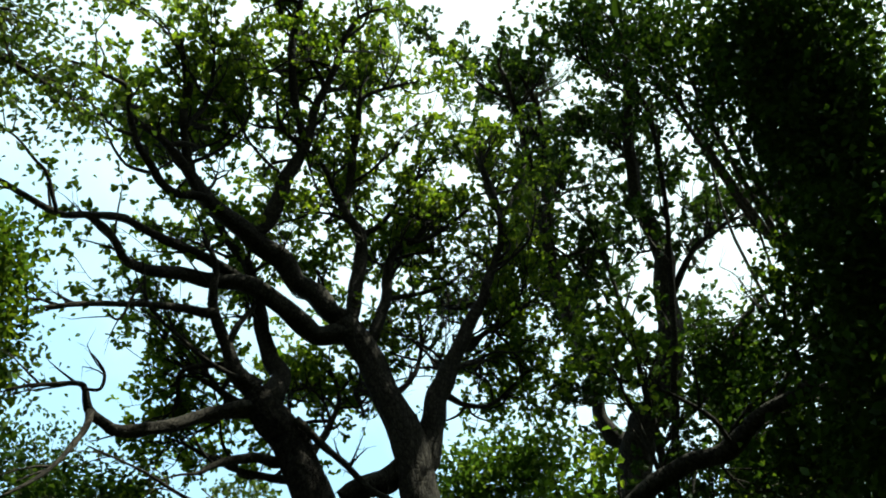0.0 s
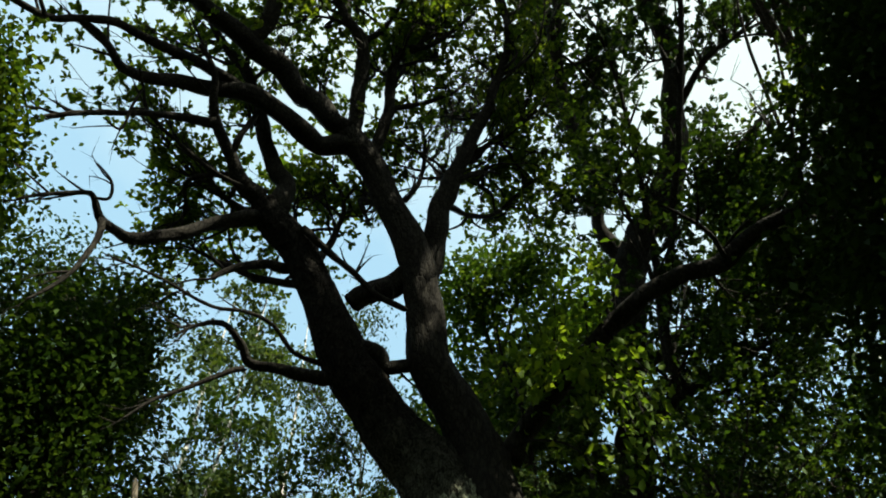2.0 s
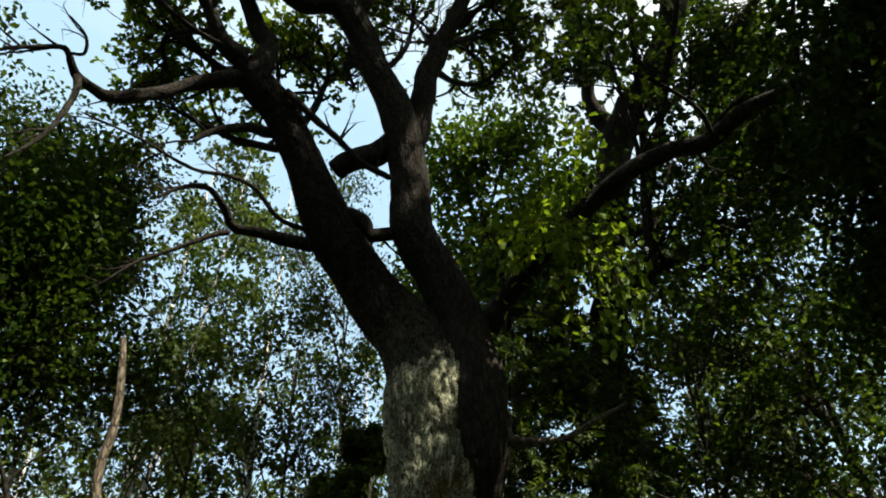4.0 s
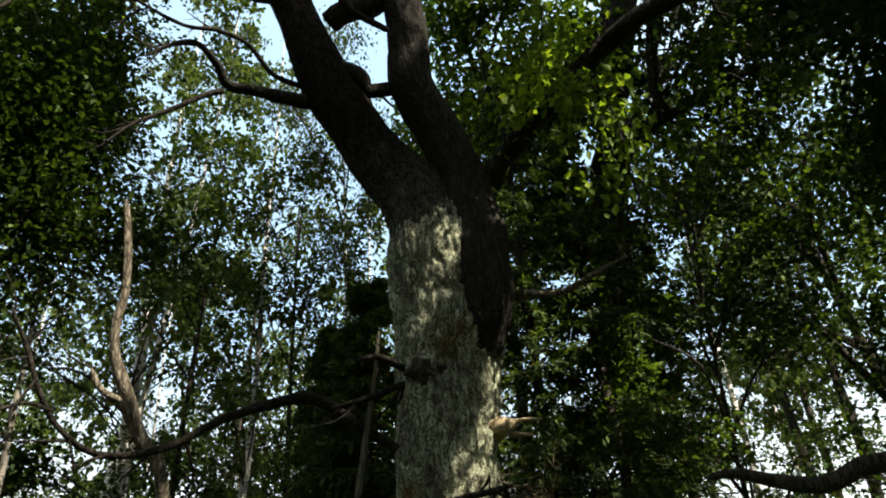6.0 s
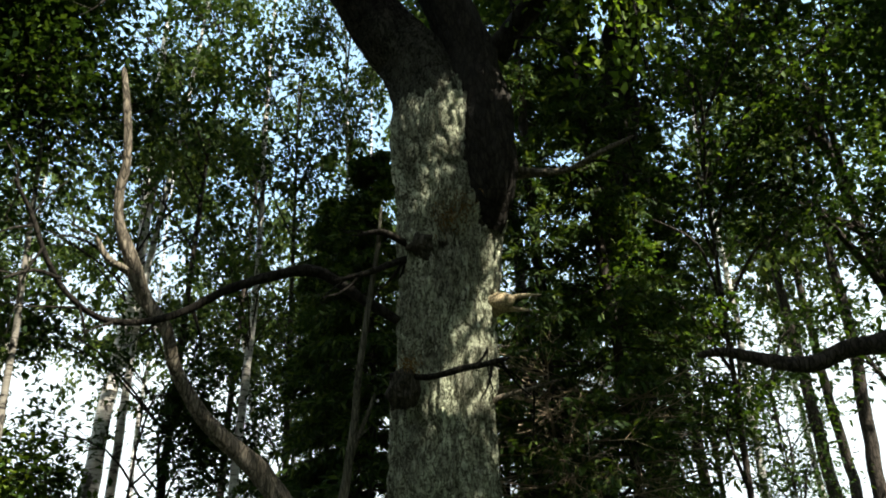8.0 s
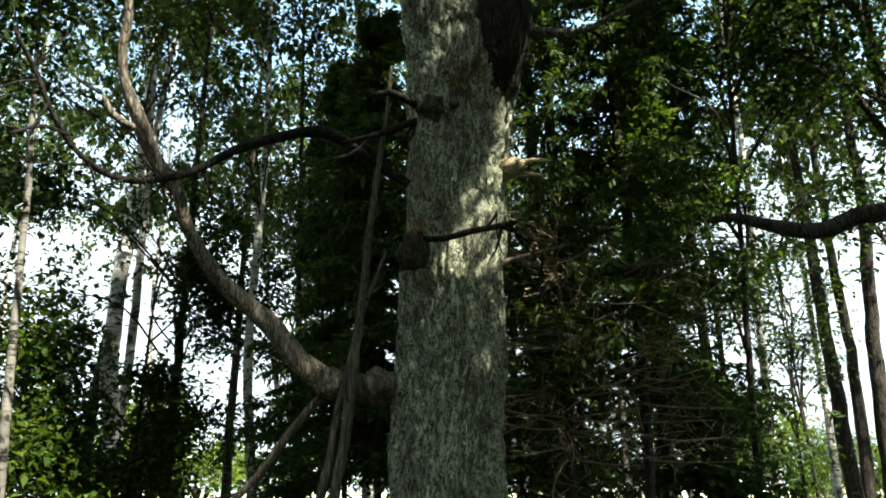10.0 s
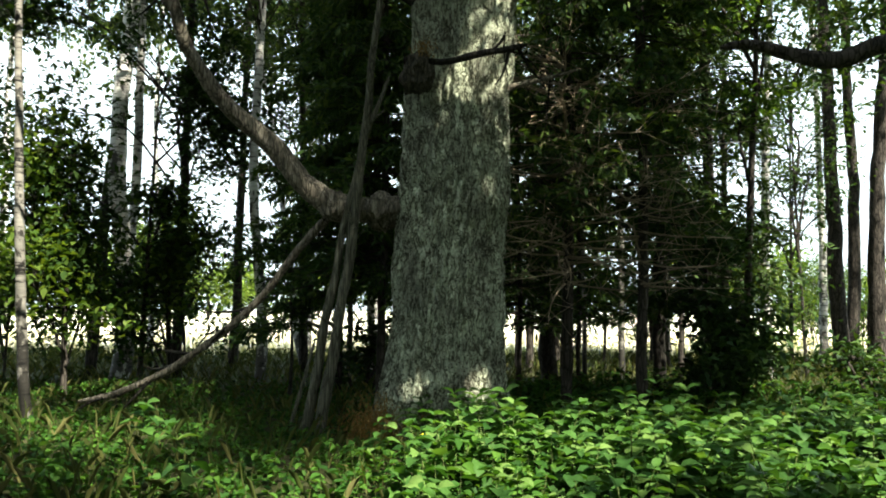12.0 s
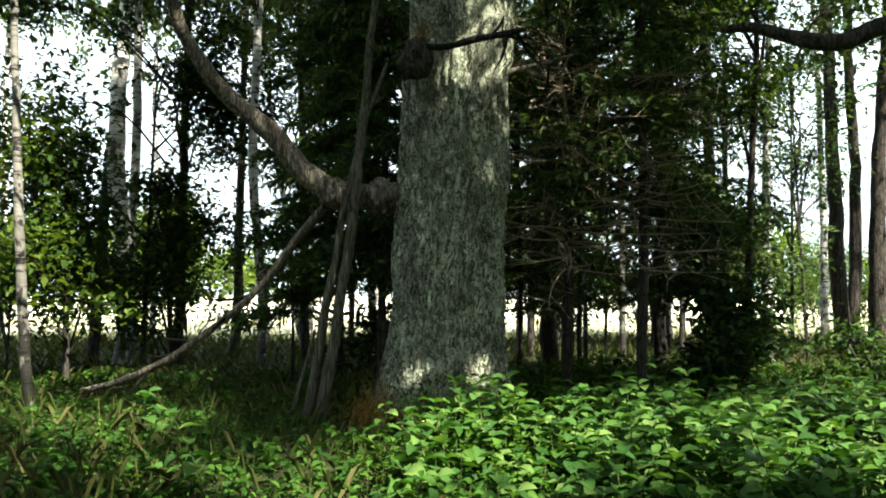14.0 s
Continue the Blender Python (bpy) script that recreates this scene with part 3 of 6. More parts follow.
STEMS = []
STEMS.append(("left_stem", [(0.28, 9.53, 8.74, 0.70), (-0.15, 9.41, 9.72, 0.60), (-0.83, 9.08, 10.63, 0.478), (-1.47, 8.59, 11.56, 0.440), (-1.88, 8.15, 12.54, 0.393), (-2.40, 7.62, 13.50, 0.390), (-2.80, 7.35, 13.99, 0.382), (-3.11, 7.01, 14.36, 0.315)]))
STEMS.append(("center_stem", [(0.80, 9.40, 6.75, 0.26), (0.86, 9.20, 7.35, 0.40), (0.88, 9.16, 8.05, 0.45), (0.84, 9.22, 8.85, 0.44), (0.74, 9.28, 9.72, 0.41), (0.40, 9.09, 10.67, 0.389), (0.00, 8.80, 11.41, 0.379), (-0.10, 8.26, 12.82, 0.402), (-0.31, 7.85, 13.80, 0.382), (-0.66, 7.46, 14.52, 0.325), (-1.01, 7.02, 15.32, 0.336), (-1.39, 6.60, 15.80, 0.332), (-1.58, 6.38, 16.02, 0.288)]))
LEAFY = []
LEAFY.append(("R1", [(1.12, 9.32, 9.82, 0.275), (1.50, 9.00, 10.21, 0.221), (2.07, 8.57, 10.67, 0.193), (2.71, 8.05, 11.10, 0.192), (3.41, 7.43, 11.46, 0.199), (3.94, 7.05, 11.37, 0.176), (4.48, 6.67, 11.12, 0.165), (4.94, 6.14, 11.19, 0.14), (5.37, 5.68, 10.96, 0.125), (5.70, 5.20, 10.86, 0.11), (6.26, 4.61, 10.98, 0.085)]))
LEAFY.append(("C2", [(-0.11, 8.20, 13.33, 0.354), (0.23, 7.67, 14.57, 0.272), (0.43, 7.38, 15.16, 0.235), (0.82, 6.98, 15.83, 0.186), (1.24, 6.43, 16.58, 0.156), (1.61, 5.91, 17.21, 0.123), (1.91, 5.33, 17.82, 0.101), (1.88, 4.73, 18.50, 0.091), (1.64, 4.08, 19.22, 0.067), (1.62, 3.51, 19.75, 0.041)]))
LEAFY.append(("C2b", [(0.63, 7.15, 15.69, 0.092), (1.39, 7.00, 16.38, 0.066), (1.95, 6.89, 16.97, 0.050), (2.79, 6.62, 17.55, 0.032)]))
LEAFY.append(("C2c", [(0.47, 7.65, 14.95, 0.078), (0.93, 8.09, 15.25, 0.052), (1.56, 8.32, 15.83, 0.048), (2.44, 8.12, 16.91, 0.032)]))
LEAFY.append(("A1", [(-3.11, 7.01, 14.36, 0.262), (-3.40, 6.68, 14.43, 0.188), (-3.59, 6.26, 14.66, 0.147), (-3.85, 5.69, 14.96, 0.127), (-3.87, 5.36, 15.13, 0.096), (-3.82, 4.91, 15.45, 0.065), (-4.03, 4.38, 15.58, 0.043)]))
LEAFY.append(("A2", [(-2.89, 7.21, 14.17, 0.312), (-2.62, 7.05, 14.84, 0.260), (-2.93, 6.77, 15.27, 0.233), (-3.12, 6.49, 15.74, 0.204), (-3.26, 6.19, 16.21, 0.174), (-3.56, 5.56, 16.90, 0.143), (-4.06, 4.92, 17.34, 0.109), (-4.33, 4.40, 17.75, 0.073)]))
LEAFY.append(("L1", [(-1.39, 6.62, 15.78, 0.309), (-2.06, 6.49, 15.57, 0.258), (-2.71, 5.96, 15.76, 0.247), (-3.33, 5.51, 15.76, 0.222), (-4.08, 5.17, 15.41, 0.173), (-4.68, 4.84, 15.06, 0.146), (-5.18, 4.53, 14.69, 0.111), (-5.33, 4.16, 14.72, 0.075), (-5.50, 3.81, 14.68, 0.060), (-5.75, 3.52, 14.45, 0.039)]))
LEAFY.append(("L1b", [(-3.32, 5.45, 15.75, 0.144), (-4.19, 4.72, 15.62, 0.130), (-4.85, 4.19, 15.26, 0.104), (-5.29, 3.73, 14.96, 0.081), (-5.91, 3.45, 14.19, 0.066), (-6.22, 3.06, 13.80, 0.059), (-6.44, 2.68, 13.50, 0.044), (-6.61, 2.43, 13.11, 0.025)]))
LEAFY.append(("L1c", [(-5.87, 3.35, 13.92, 0.042), (-5.98, 2.76, 14.10, 0.037), (-6.11, 2.46, 14.02, 0.032), (-6.26, 2.11, 13.92, 0.022), (-6.40, 1.90, 13.74, 0.018)]))
LEAFY.append(("L2", [(-1.58, 6.38, 16.02, 0.277), (-2.09, 5.99, 16.21, 0.266), (-2.88, 5.22, 16.56, 0.256), (-3.63, 4.44, 16.70, 0.242), (-4.12, 3.88, 16.67, 0.205), (-4.45, 3.30, 16.71, 0.146), (-4.75, 2.81, 16.62, 0.111), (-5.14, 2.32, 16.39, 0.070), (-5.39, 1.96, 16.18, 0.032)]))
LEAFY.append(("L2b", [(-4.10, 3.88, 16.58, 0.113), (-4.72, 3.56, 16.17, 0.098), (-5.00, 3.04, 16.12, 0.086), (-5.19, 2.49, 16.12, 0.074), (-5.27, 1.96, 16.15, 0.068), (-5.22, 1.61, 16.23, 0.053), (-5.53, 1.31, 15.87, 0.041), (-5.89, 1.01, 15.41, 0.024)]))
LEAFY.append(("L2c", [(-4.41, 3.35, 16.68, 0.112), (-4.57, 2.46, 17.16, 0.102), (-4.53, 1.62, 17.64, 0.081), (-4.61, 0.85, 17.87, 0.046)]))
LEAFY.append(("L2d", [(-4.51, 2.50, 17.05, 0.062), (-4.27, 2.20, 17.67, 0.058), (-4.17, 1.69, 18.21, 0.048), (-4.12, 0.85, 18.71, 0.030)]))
LEAFY.append(("L3", [(-3.42, 4.68, 16.66, 0.220), (-3.03, 4.43, 17.21, 0.214), (-2.72, 3.76, 17.97, 0.196), (-2.39, 3.21, 18.60, 0.164), (-2.15, 2.49, 19.21, 0.116), (-1.75, 1.79, 19.67, 0.091), (-1.47, 1.06, 20.04, 0.079), (-1.06, 0.58, 20.34, 0.053), (-0.53, 0.41, 20.61, 0.033)]))
LEAFY.append(("L3b", [(-2.44, 3.23, 18.53, 0.113), (-2.57, 2.45, 19.05, 0.115), (-2.67, 1.49, 19.50, 0.109), (-2.52, 0.64, 19.85, 0.090), (-2.29, -0.08, 20.11, 0.058)]))
LEAFY.append(("L3c", [(-2.50, 3.23, 18.50, 0.075), (-2.85, 2.71, 18.30, 0.055), (-2.86, 2.21, 18.24, 0.030)]))
LEAFY.append(("L3d", [(-1.95, 2.03, 19.55, 0.058), (-2.28, 1.38, 19.51, 0.051), (-2.42, 0.88, 19.44, 0.032)]))
LEAFY.append(("L4", [(-1.39, 6.52, 15.90, 0.207), (-1.32, 5.72, 17.07, 0.194), (-1.21, 5.20, 17.84, 0.176), (-1.53, 4.80, 18.32, 0.166), (-1.51, 4.19, 19.05, 0.131), (-1.32, 3.17, 20.03, 0.082), (-1.20, 2.56, 20.53, 0.069), (-0.51, 2.30, 20.95, 0.049), (0.20, 2.21, 21.21, 0.028)]))
LEAFY.append(("L4b", [(-1.02, 6.79, 15.64, 0.159), (-0.73, 6.33, 16.56, 0.155), (-0.61, 5.86, 17.36, 0.136), (-0.35, 5.45, 18.07, 0.102), (0.30, 5.43, 18.35, 0.058), (1.26, 4.95, 18.92, 0.033)]))
LEAFY.append(("L4c", [(-1.22, 5.25, 18.00, 0.089), (-0.72, 5.00, 18.43, 0.065), (-0.32, 4.61, 18.92, 0.053), (0.10, 4.19, 19.39, 0.040), (0.20, 3.62, 19.92, 0.027)]))
LEAFY.append(("L4d", [(-0.63, 6.35, 16.94, 0.073), (-0.01, 6.44, 17.40, 0.056), (0.64, 6.44, 17.88, 0.045), (1.07, 6.33, 18.45, 0.033)]))
LEAFY.append(("L4e", [(-1.51, 4.91, 18.45, 0.103), (-1.85, 4.35, 18.67, 0.071), (-2.02, 3.85, 18.84, 0.058), (-2.37, 3.39, 18.87, 0.045)]))
LEAFY.append(("E1", [(2.34, 8.34, 10.82, 0.064), (2.60, 8.39, 10.08, 0.040), (2.89, 8.29, 9.60, 0.030), (3.25, 8.10, 9.24, 0.017)]))
LEAFY.append(("E2", [(1.52, 9.11, 10.31, 0.056), (1.36, 8.83, 10.76, 0.037), (1.19, 8.51, 11.25, 0.028), (1.11, 8.19, 11.74, 0.019)]))
LEAFY.append(("E3", [(3.00, 7.88, 11.32, 0.046), (2.83, 7.69, 11.59, 0.037), (2.58, 7.57, 11.82, 0.023)]))
LEAFY.append(("F1", [(-2.98, 7.65, 14.42, 0.118), (-3.78, 7.35, 14.83, 0.076), (-4.49, 7.03, 15.22, 0.050), (-5.13, 6.75, 15.47, 0.028)]))
LEAFY.append(("F2", [(-2.20, 8.24, 13.75, 0.104), (-1.81, 8.19, 15.12, 0.068), (-1.79, 8.10, 16.24, 0.048), (-2.18, 7.92, 17.26, 0.032)]))
LEAFY.append(("F3", [(-2.42, 8.50, 13.62, 0.114), (-3.29, 8.50, 13.87, 0.068), (-4.10, 8.36, 14.30, 0.048), (-4.83, 8.21, 14.70, 0.027)]))
LEAFY.append(("F4", [(-4.44, 7.08, 15.20, 0.044), (-4.98, 6.59, 15.62, 0.034), (-5.40, 6.24, 15.87, 0.023)]))
LEAFY.append(("F5", [(-0.53, 7.61, 14.99, 0.078), (-0.14, 7.67, 16.01, 0.059), (0.01, 7.49, 17.30, 0.045), (-0.04, 7.31, 18.52, 0.027)]))
# limbs that spread through the back and the top of the crown
STEM_POINTS = [np.array(row[:3]) for _, pts in STEMS + LEAFY for row in pts if row[3] > 0.10 and row[2] > 10.5]
BACK = [(-2.2, 5.8, 17.3), (-1.5, 4.3, 18.9), (-2.3, 8.0, 16.3), (-1.3, 8.7, 16.1), (-4.6, 7.0, 15.1), (-5.0, 7.7, 14.6), (-3.5, 6.3, 16.3), (0.5, 6.8, 18.2), (0.2, 7.7, 16.7), (1.4, 8.2, 16.4),
        (-0.2, 5.8, 19.6), (2.1, 7.3, 17.9), (2.2, 7.9, 16.4), (-5.6, 3.6, 18.2), (1.6, 3.5, 21.1), (-4.1, 2.5, 19.8), (-0.7, 2.1, 22.3)]
for end in BACK:
    end = np.array(end)
    foot = min(STEM_POINTS, key=lambda p: np.linalg.norm(p - end + (0, 0, 1.2)))
    mid = (foot + end) / 2 + rng.normal(size=3) * 0.3
    LEAFY.append(("back", [(*foot, 0.075), (*(foot * 0.7 + mid * 0.3 + rng.normal(size=3) * 0.1), 0.066), (*mid, 0.052), (*(mid * 0.4 + end * 0.6 + rng.normal(size=3) * 0.15), 0.036), (*end, 0.02)]))
DEAD = []
DEAD.append(("cross", [(-1.40, 8.23, 12.57, 0.198), (-1.06, 8.21, 12.77, 0.210), (-0.72, 8.15, 13.02, 0.222), (-0.31, 8.04, 13.37, 0.204)]))
DEAD.append(("cross2", [(-2.25, 7.21, 13.56, 0.069), (-1.87, 7.49, 13.28, 0.069), (-1.38, 7.76, 12.98, 0.059), (-0.90, 8.04, 12.53, 0.059), (-0.41, 8.20, 12.26, 0.049)]))
DEAD.append(("cross3", [(-1.27, 8.44, 11.66, 0.143), (-0.90, 8.59, 11.54, 0.163), (-0.76, 8.74, 11.34, 0.124), (-0.33, 8.77, 11.44, 0.116)]))
DEAD.append(("D1", [(-3.08, 7.21, 14.04, 0.186), (-3.74, 7.02, 13.52, 0.129), (-4.25, 6.85, 12.98, 0.114), (-4.80, 6.61, 12.40, 0.108), (-4.99, 6.38, 12.28, 0.089), (-5.15, 6.12, 12.24, 0.083), (-5.23, 5.82, 12.37, 0.053), (-5.29, 5.66, 12.27, 0.043), (-5.61, 5.42, 11.82, 0.033), (-5.84, 5.24, 11.37, 0.020)]))
DEAD.append(("D1b", [(-5.11, 6.10, 12.16, 0.065), (-5.06, 6.16, 11.69, 0.050), (-5.10, 6.19, 11.07, 0.040), (-5.24, 6.17, 10.52, 0.030), (-5.42, 6.07, 10.03, 0.018)]))
DEAD.append(("D1c", [(-5.20, 5.77, 12.31, 0.026), (-4.99, 5.82, 12.36, 0.026), (-4.96, 5.62, 12.54, 0.022), (-5.13, 5.30, 12.60, 0.013)]))
DEAD.append(("D2", [(-2.45, 7.85, 13.23, 0.109), (-3.02, 7.60, 13.00, 0.087), (-3.48, 7.44, 12.58, 0.061), (-3.65, 7.35, 12.24, 0.032)]))
DEAD.append(("D3", [(-3.77, 5.62, 14.76, 0.104), (-4.42, 5.28, 14.31, 0.070), (-4.98, 4.97, 13.80, 0.053), (-5.55, 4.68, 13.10, 0.041), (-5.84, 4.49, 12.56, 0.017)]))
DEAD.append(("D3b", [(-3.35, 6.66, 14.20, 0.046), (-3.80, 6.28, 14.12, 0.041), (-4.23, 5.80, 14.11, 0.035), (-4.70, 5.15, 14.16, 0.030), (-4.78, 4.69, 14.33, 0.025), (-4.78, 4.39, 14.39, 0.015)]))
DEAD.append(("D3c", [(-4.72, 4.68, 14.17, 0.024), (-4.82, 4.84, 13.79, 0.024), (-4.93, 5.05, 13.33, 0.023), (-5.14, 4.81, 13.26, 0.014)]))
DEAD.append(("D4", [(-1.65, 8.72, 11.21, 0.132), (-2.44, 8.42, 11.11, 0.092), (-2.92, 8.15, 11.01, 0.077), (-3.03, 7.87, 11.17, 0.058), (-3.28, 7.54, 11.27, 0.044), (-3.62, 7.37, 10.98, 0.034), (-3.85, 7.25, 10.64, 0.017)]))
DEAD.append(("D4b", [(-2.92, 7.95, 10.65, 0.048), (-3.18, 7.81, 10.34, 0.038), (-3.56, 7.66, 9.91, 0.033), (-3.90, 7.48, 9.50, 0.024), (-4.13, 7.35, 9.04, 0.011)]))
DEAD.append(("D4c", [(-1.75, 8.62, 11.38, 0.047), (-2.26, 8.28, 11.36, 0.042), (-2.59, 7.86, 11.57, 0.037), (-2.97, 7.53, 11.52, 0.031), (-3.46, 7.18, 11.29, 0.026), (-4.07, 6.63, 11.26, 0.021), (-4.72, 6.02, 11.07, 0.012)]))
DEAD.append(("elbow", [(-0.50, 9.92, 2.86, 0.220), (-1.04, 9.83, 2.84, 0.199), (-1.39, 9.73, 2.90, 0.197), (-1.74, 9.63, 3.18, 0.160), (-2.14, 9.49, 3.58, 0.141), (-2.65, 9.27, 4.09, 0.124), (-3.00, 9.06, 4.55, 0.101), (-3.11, 8.88, 4.77, 0.094), (-3.19, 8.74, 5.14, 0.095), (-3.41, 8.63, 5.46, 0.102), (-3.60, 8.50, 5.86, 0.110), (-3.81, 8.34, 6.33, 0.077), (-3.83, 8.24, 6.76, 0.071), (-3.75, 8.15, 7.20, 0.065), (-3.82, 7.99, 7.89, 0.055), (-3.90, 7.85, 8.44, 0.034)]))
DEAD.append(("elbowstub", [(-3.59, 8.54, 5.80, 0.055), (-3.78, 8.42, 5.87, 0.045), (-3.91, 8.33, 5.98, 0.038), (-4.00, 8.25, 6.17, 0.024)]))
DEAD.append(("arch", [(-0.40, 9.43, 5.44, 0.059), (-0.88, 9.33, 5.77, 0.074), (-1.47, 9.17, 6.08, 0.082), (-1.95, 9.00, 5.98, 0.066), (-2.51, 8.78, 5.66, 0.056), (-2.95, 8.55, 5.27, 0.047), (-3.31, 8.32, 5.07, 0.042), (-3.66, 8.08, 5.02, 0.038), (-3.99, 7.86, 5.22, 0.031), (-4.20, 7.67, 5.55, 0.031), (-4.38, 7.47, 6.02, 0.025), (-4.55, 7.24, 6.40, 0.019)]))
DEAD.append(("arch2", [(-4.08, 7.77, 5.39, 0.025), (-4.27, 7.56, 5.40, 0.021), (-4.47, 7.32, 5.20, 0.015)]))
DEAD.append(("lowbr", [(-1.51, 9.82, 2.73, 0.058), (-1.87, 10.01, 2.35, 0.052), (-2.26, 10.16, 1.88, 0.048), (-2.74, 10.28, 1.43, 0.049), (-3.29, 10.40, 1.01, 0.049), (-3.78, 10.50, 0.70, 0.046), (-4.46, 10.51, 0.40, 0.042), (-4.95, 10.59, 0.30, 0.023)]))
DEAD.append(("burr", [(0.27, 9.73, 6.56, 0.184), (-0.13, 9.49, 6.39, 0.070), (-0.43, 9.24, 6.21, 0.053), (-0.78, 8.97, 5.94, 0.040), (-1.18, 8.68, 5.71, 0.021)]))
DEAD.append(("burr2", [(0.03, 9.53, 6.56, 0.118), (-0.28, 9.33, 6.55, 0.054), (-0.50, 9.11, 6.57, 0.046), (-0.68, 8.90, 6.51, 0.034), (-0.91, 8.69, 6.34, 0.018)]))
DEAD.append(("twigx", [(-0.49, 9.08, 4.58, 0.048), (-0.02, 9.02, 4.55, 0.041), (0.39, 8.92, 4.62, 0.041), (0.80, 8.81, 4.66, 0.037), (0.96, 8.71, 4.67, 0.017)]))
DEAD.append(("twigy", [(0.56, 8.91, 4.64, 0.020), (0.66, 8.86, 4.75, 0.017), (0.71, 8.81, 4.85, 0.014)]))
DEAD.append(("RD", [(0.97, 9.56, 7.76, 0.167), (1.46, 9.45, 7.71, 0.091), (2.01, 9.30, 7.64, 0.053), (2.49, 9.10, 7.81, 0.045), (2.96, 8.90, 7.96, 0.024)]))
DEAD.append(("bracket", [(0.62, 9.66, 5.64, 0.17), (0.92, 9.52, 5.70, 0.15), (1.08, 9.47, 5.72, 0.125), (1.18, 9.44, 5.72, 0.05)]))
DEAD.append(("splinter", [(1.0, 9.52, 5.74, 0.05), (1.25, 9.46, 5.78, 0.035), (1.52, 9.42, 5.77, 0.012)]))
DEAD.append(("splinter", [(1.02, 9.55, 5.64, 0.045), (1.22, 9.50, 5.60, 0.03), (1.40, 9.46, 5.56, 0.012)]))
DEAD.append(("RD2", [(0.70, 9.80, 4.40, 0.058), (1.00, 9.76, 4.49, 0.036), (1.36, 9.71, 4.58, 0.029), (1.73, 9.64, 4.67, 0.015)]))
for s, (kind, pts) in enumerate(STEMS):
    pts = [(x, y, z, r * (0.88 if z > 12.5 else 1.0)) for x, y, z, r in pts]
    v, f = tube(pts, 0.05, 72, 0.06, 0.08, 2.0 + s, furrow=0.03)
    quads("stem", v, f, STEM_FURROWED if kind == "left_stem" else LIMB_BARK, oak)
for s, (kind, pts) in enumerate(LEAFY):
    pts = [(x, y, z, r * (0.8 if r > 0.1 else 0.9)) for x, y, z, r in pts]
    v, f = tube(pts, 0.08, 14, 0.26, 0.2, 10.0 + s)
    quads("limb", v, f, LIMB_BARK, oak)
for s, (kind, pts) in enumerate(DEAD):
    big = pts[0][3] > 0.15
    if kind == "elbow":
        pts = [(x, y, z, r * 0.88) for x, y, z, r in pts]
    v, f = tube(pts, 0.05, 28 if big else 12, 0.25, 0.2, 40.0 + s, furrow=0.012 if big else 0.0)
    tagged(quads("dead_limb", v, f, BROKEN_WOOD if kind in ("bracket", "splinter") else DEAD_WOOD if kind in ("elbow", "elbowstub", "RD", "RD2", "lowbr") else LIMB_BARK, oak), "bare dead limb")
THIN = {"R1": (0.5, 0.72), "C2": (1.0, 0.45), "L1": (0.35, 0.5), "L2": (0.9, 0.45), "L3": (1.0, 0.35), "L1b": (0.25, 0.4), "L1c": (0.1, 0.8), "A2": (1.0, 0.5), "A1": (0.5, 0.5), "L2b": (0.6, 0.4), "F1": (0.7, 0.3), "F4": (0.7, 0.3), "back": (1.7, 0.4)}
HEART = (0, 7.5, 12.0)
side_limbs = sublimbs([(pts, THIN.get(kind, (1, 0.2))[1] * 0.7) for kind, pts in LEAFY if kind not in ("L1", "L1b", "L1c", "A1", "E1", "E2", "E3")], 2.1, 1.8, HEART)
v, f = joined([tube(pts, 0.14, 6, 0.5, 0.2, 20.0 + k) for k, pts in enumerate(side_limbs)])
tagged(quads("side_branchwork", v, f, LIMB_BARK, oak), kind="stuff")
lines = [(pts, 0.45 * THIN.get(kind, (1.0, 0.25))[0], THIN.get(kind, (1.0, 0.25))[1]) for kind, pts in LEAFY] + [(pts, 0.72, 0.3) for pts in side_limbs]
(tv, tf), (lv, lf) = oak_like_crown(lines, 7.2, 0.85, 8, 0.125, up=0.45, spread=0.9, thickest=0.16, side=4)
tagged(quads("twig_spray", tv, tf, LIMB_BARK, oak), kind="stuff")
quads("crown", lv, lf, OAK_LEAF, oak, False)
# short bare twigs on the dead limbs
bare = [(pts, 1.0, 0.3) for kind, pts in DEAD if pts[0][3] < 0.2 and kind not in ("bracket", "cross", "splinter")]
(tv, tf), _ = oak_like_crown(bare, 2.2, 0.55, 2, 0.1, up=0.2, side=3)
tagged(quads("twig_spray", tv, tf, LIMB_BARK, oak), kind="stuff")


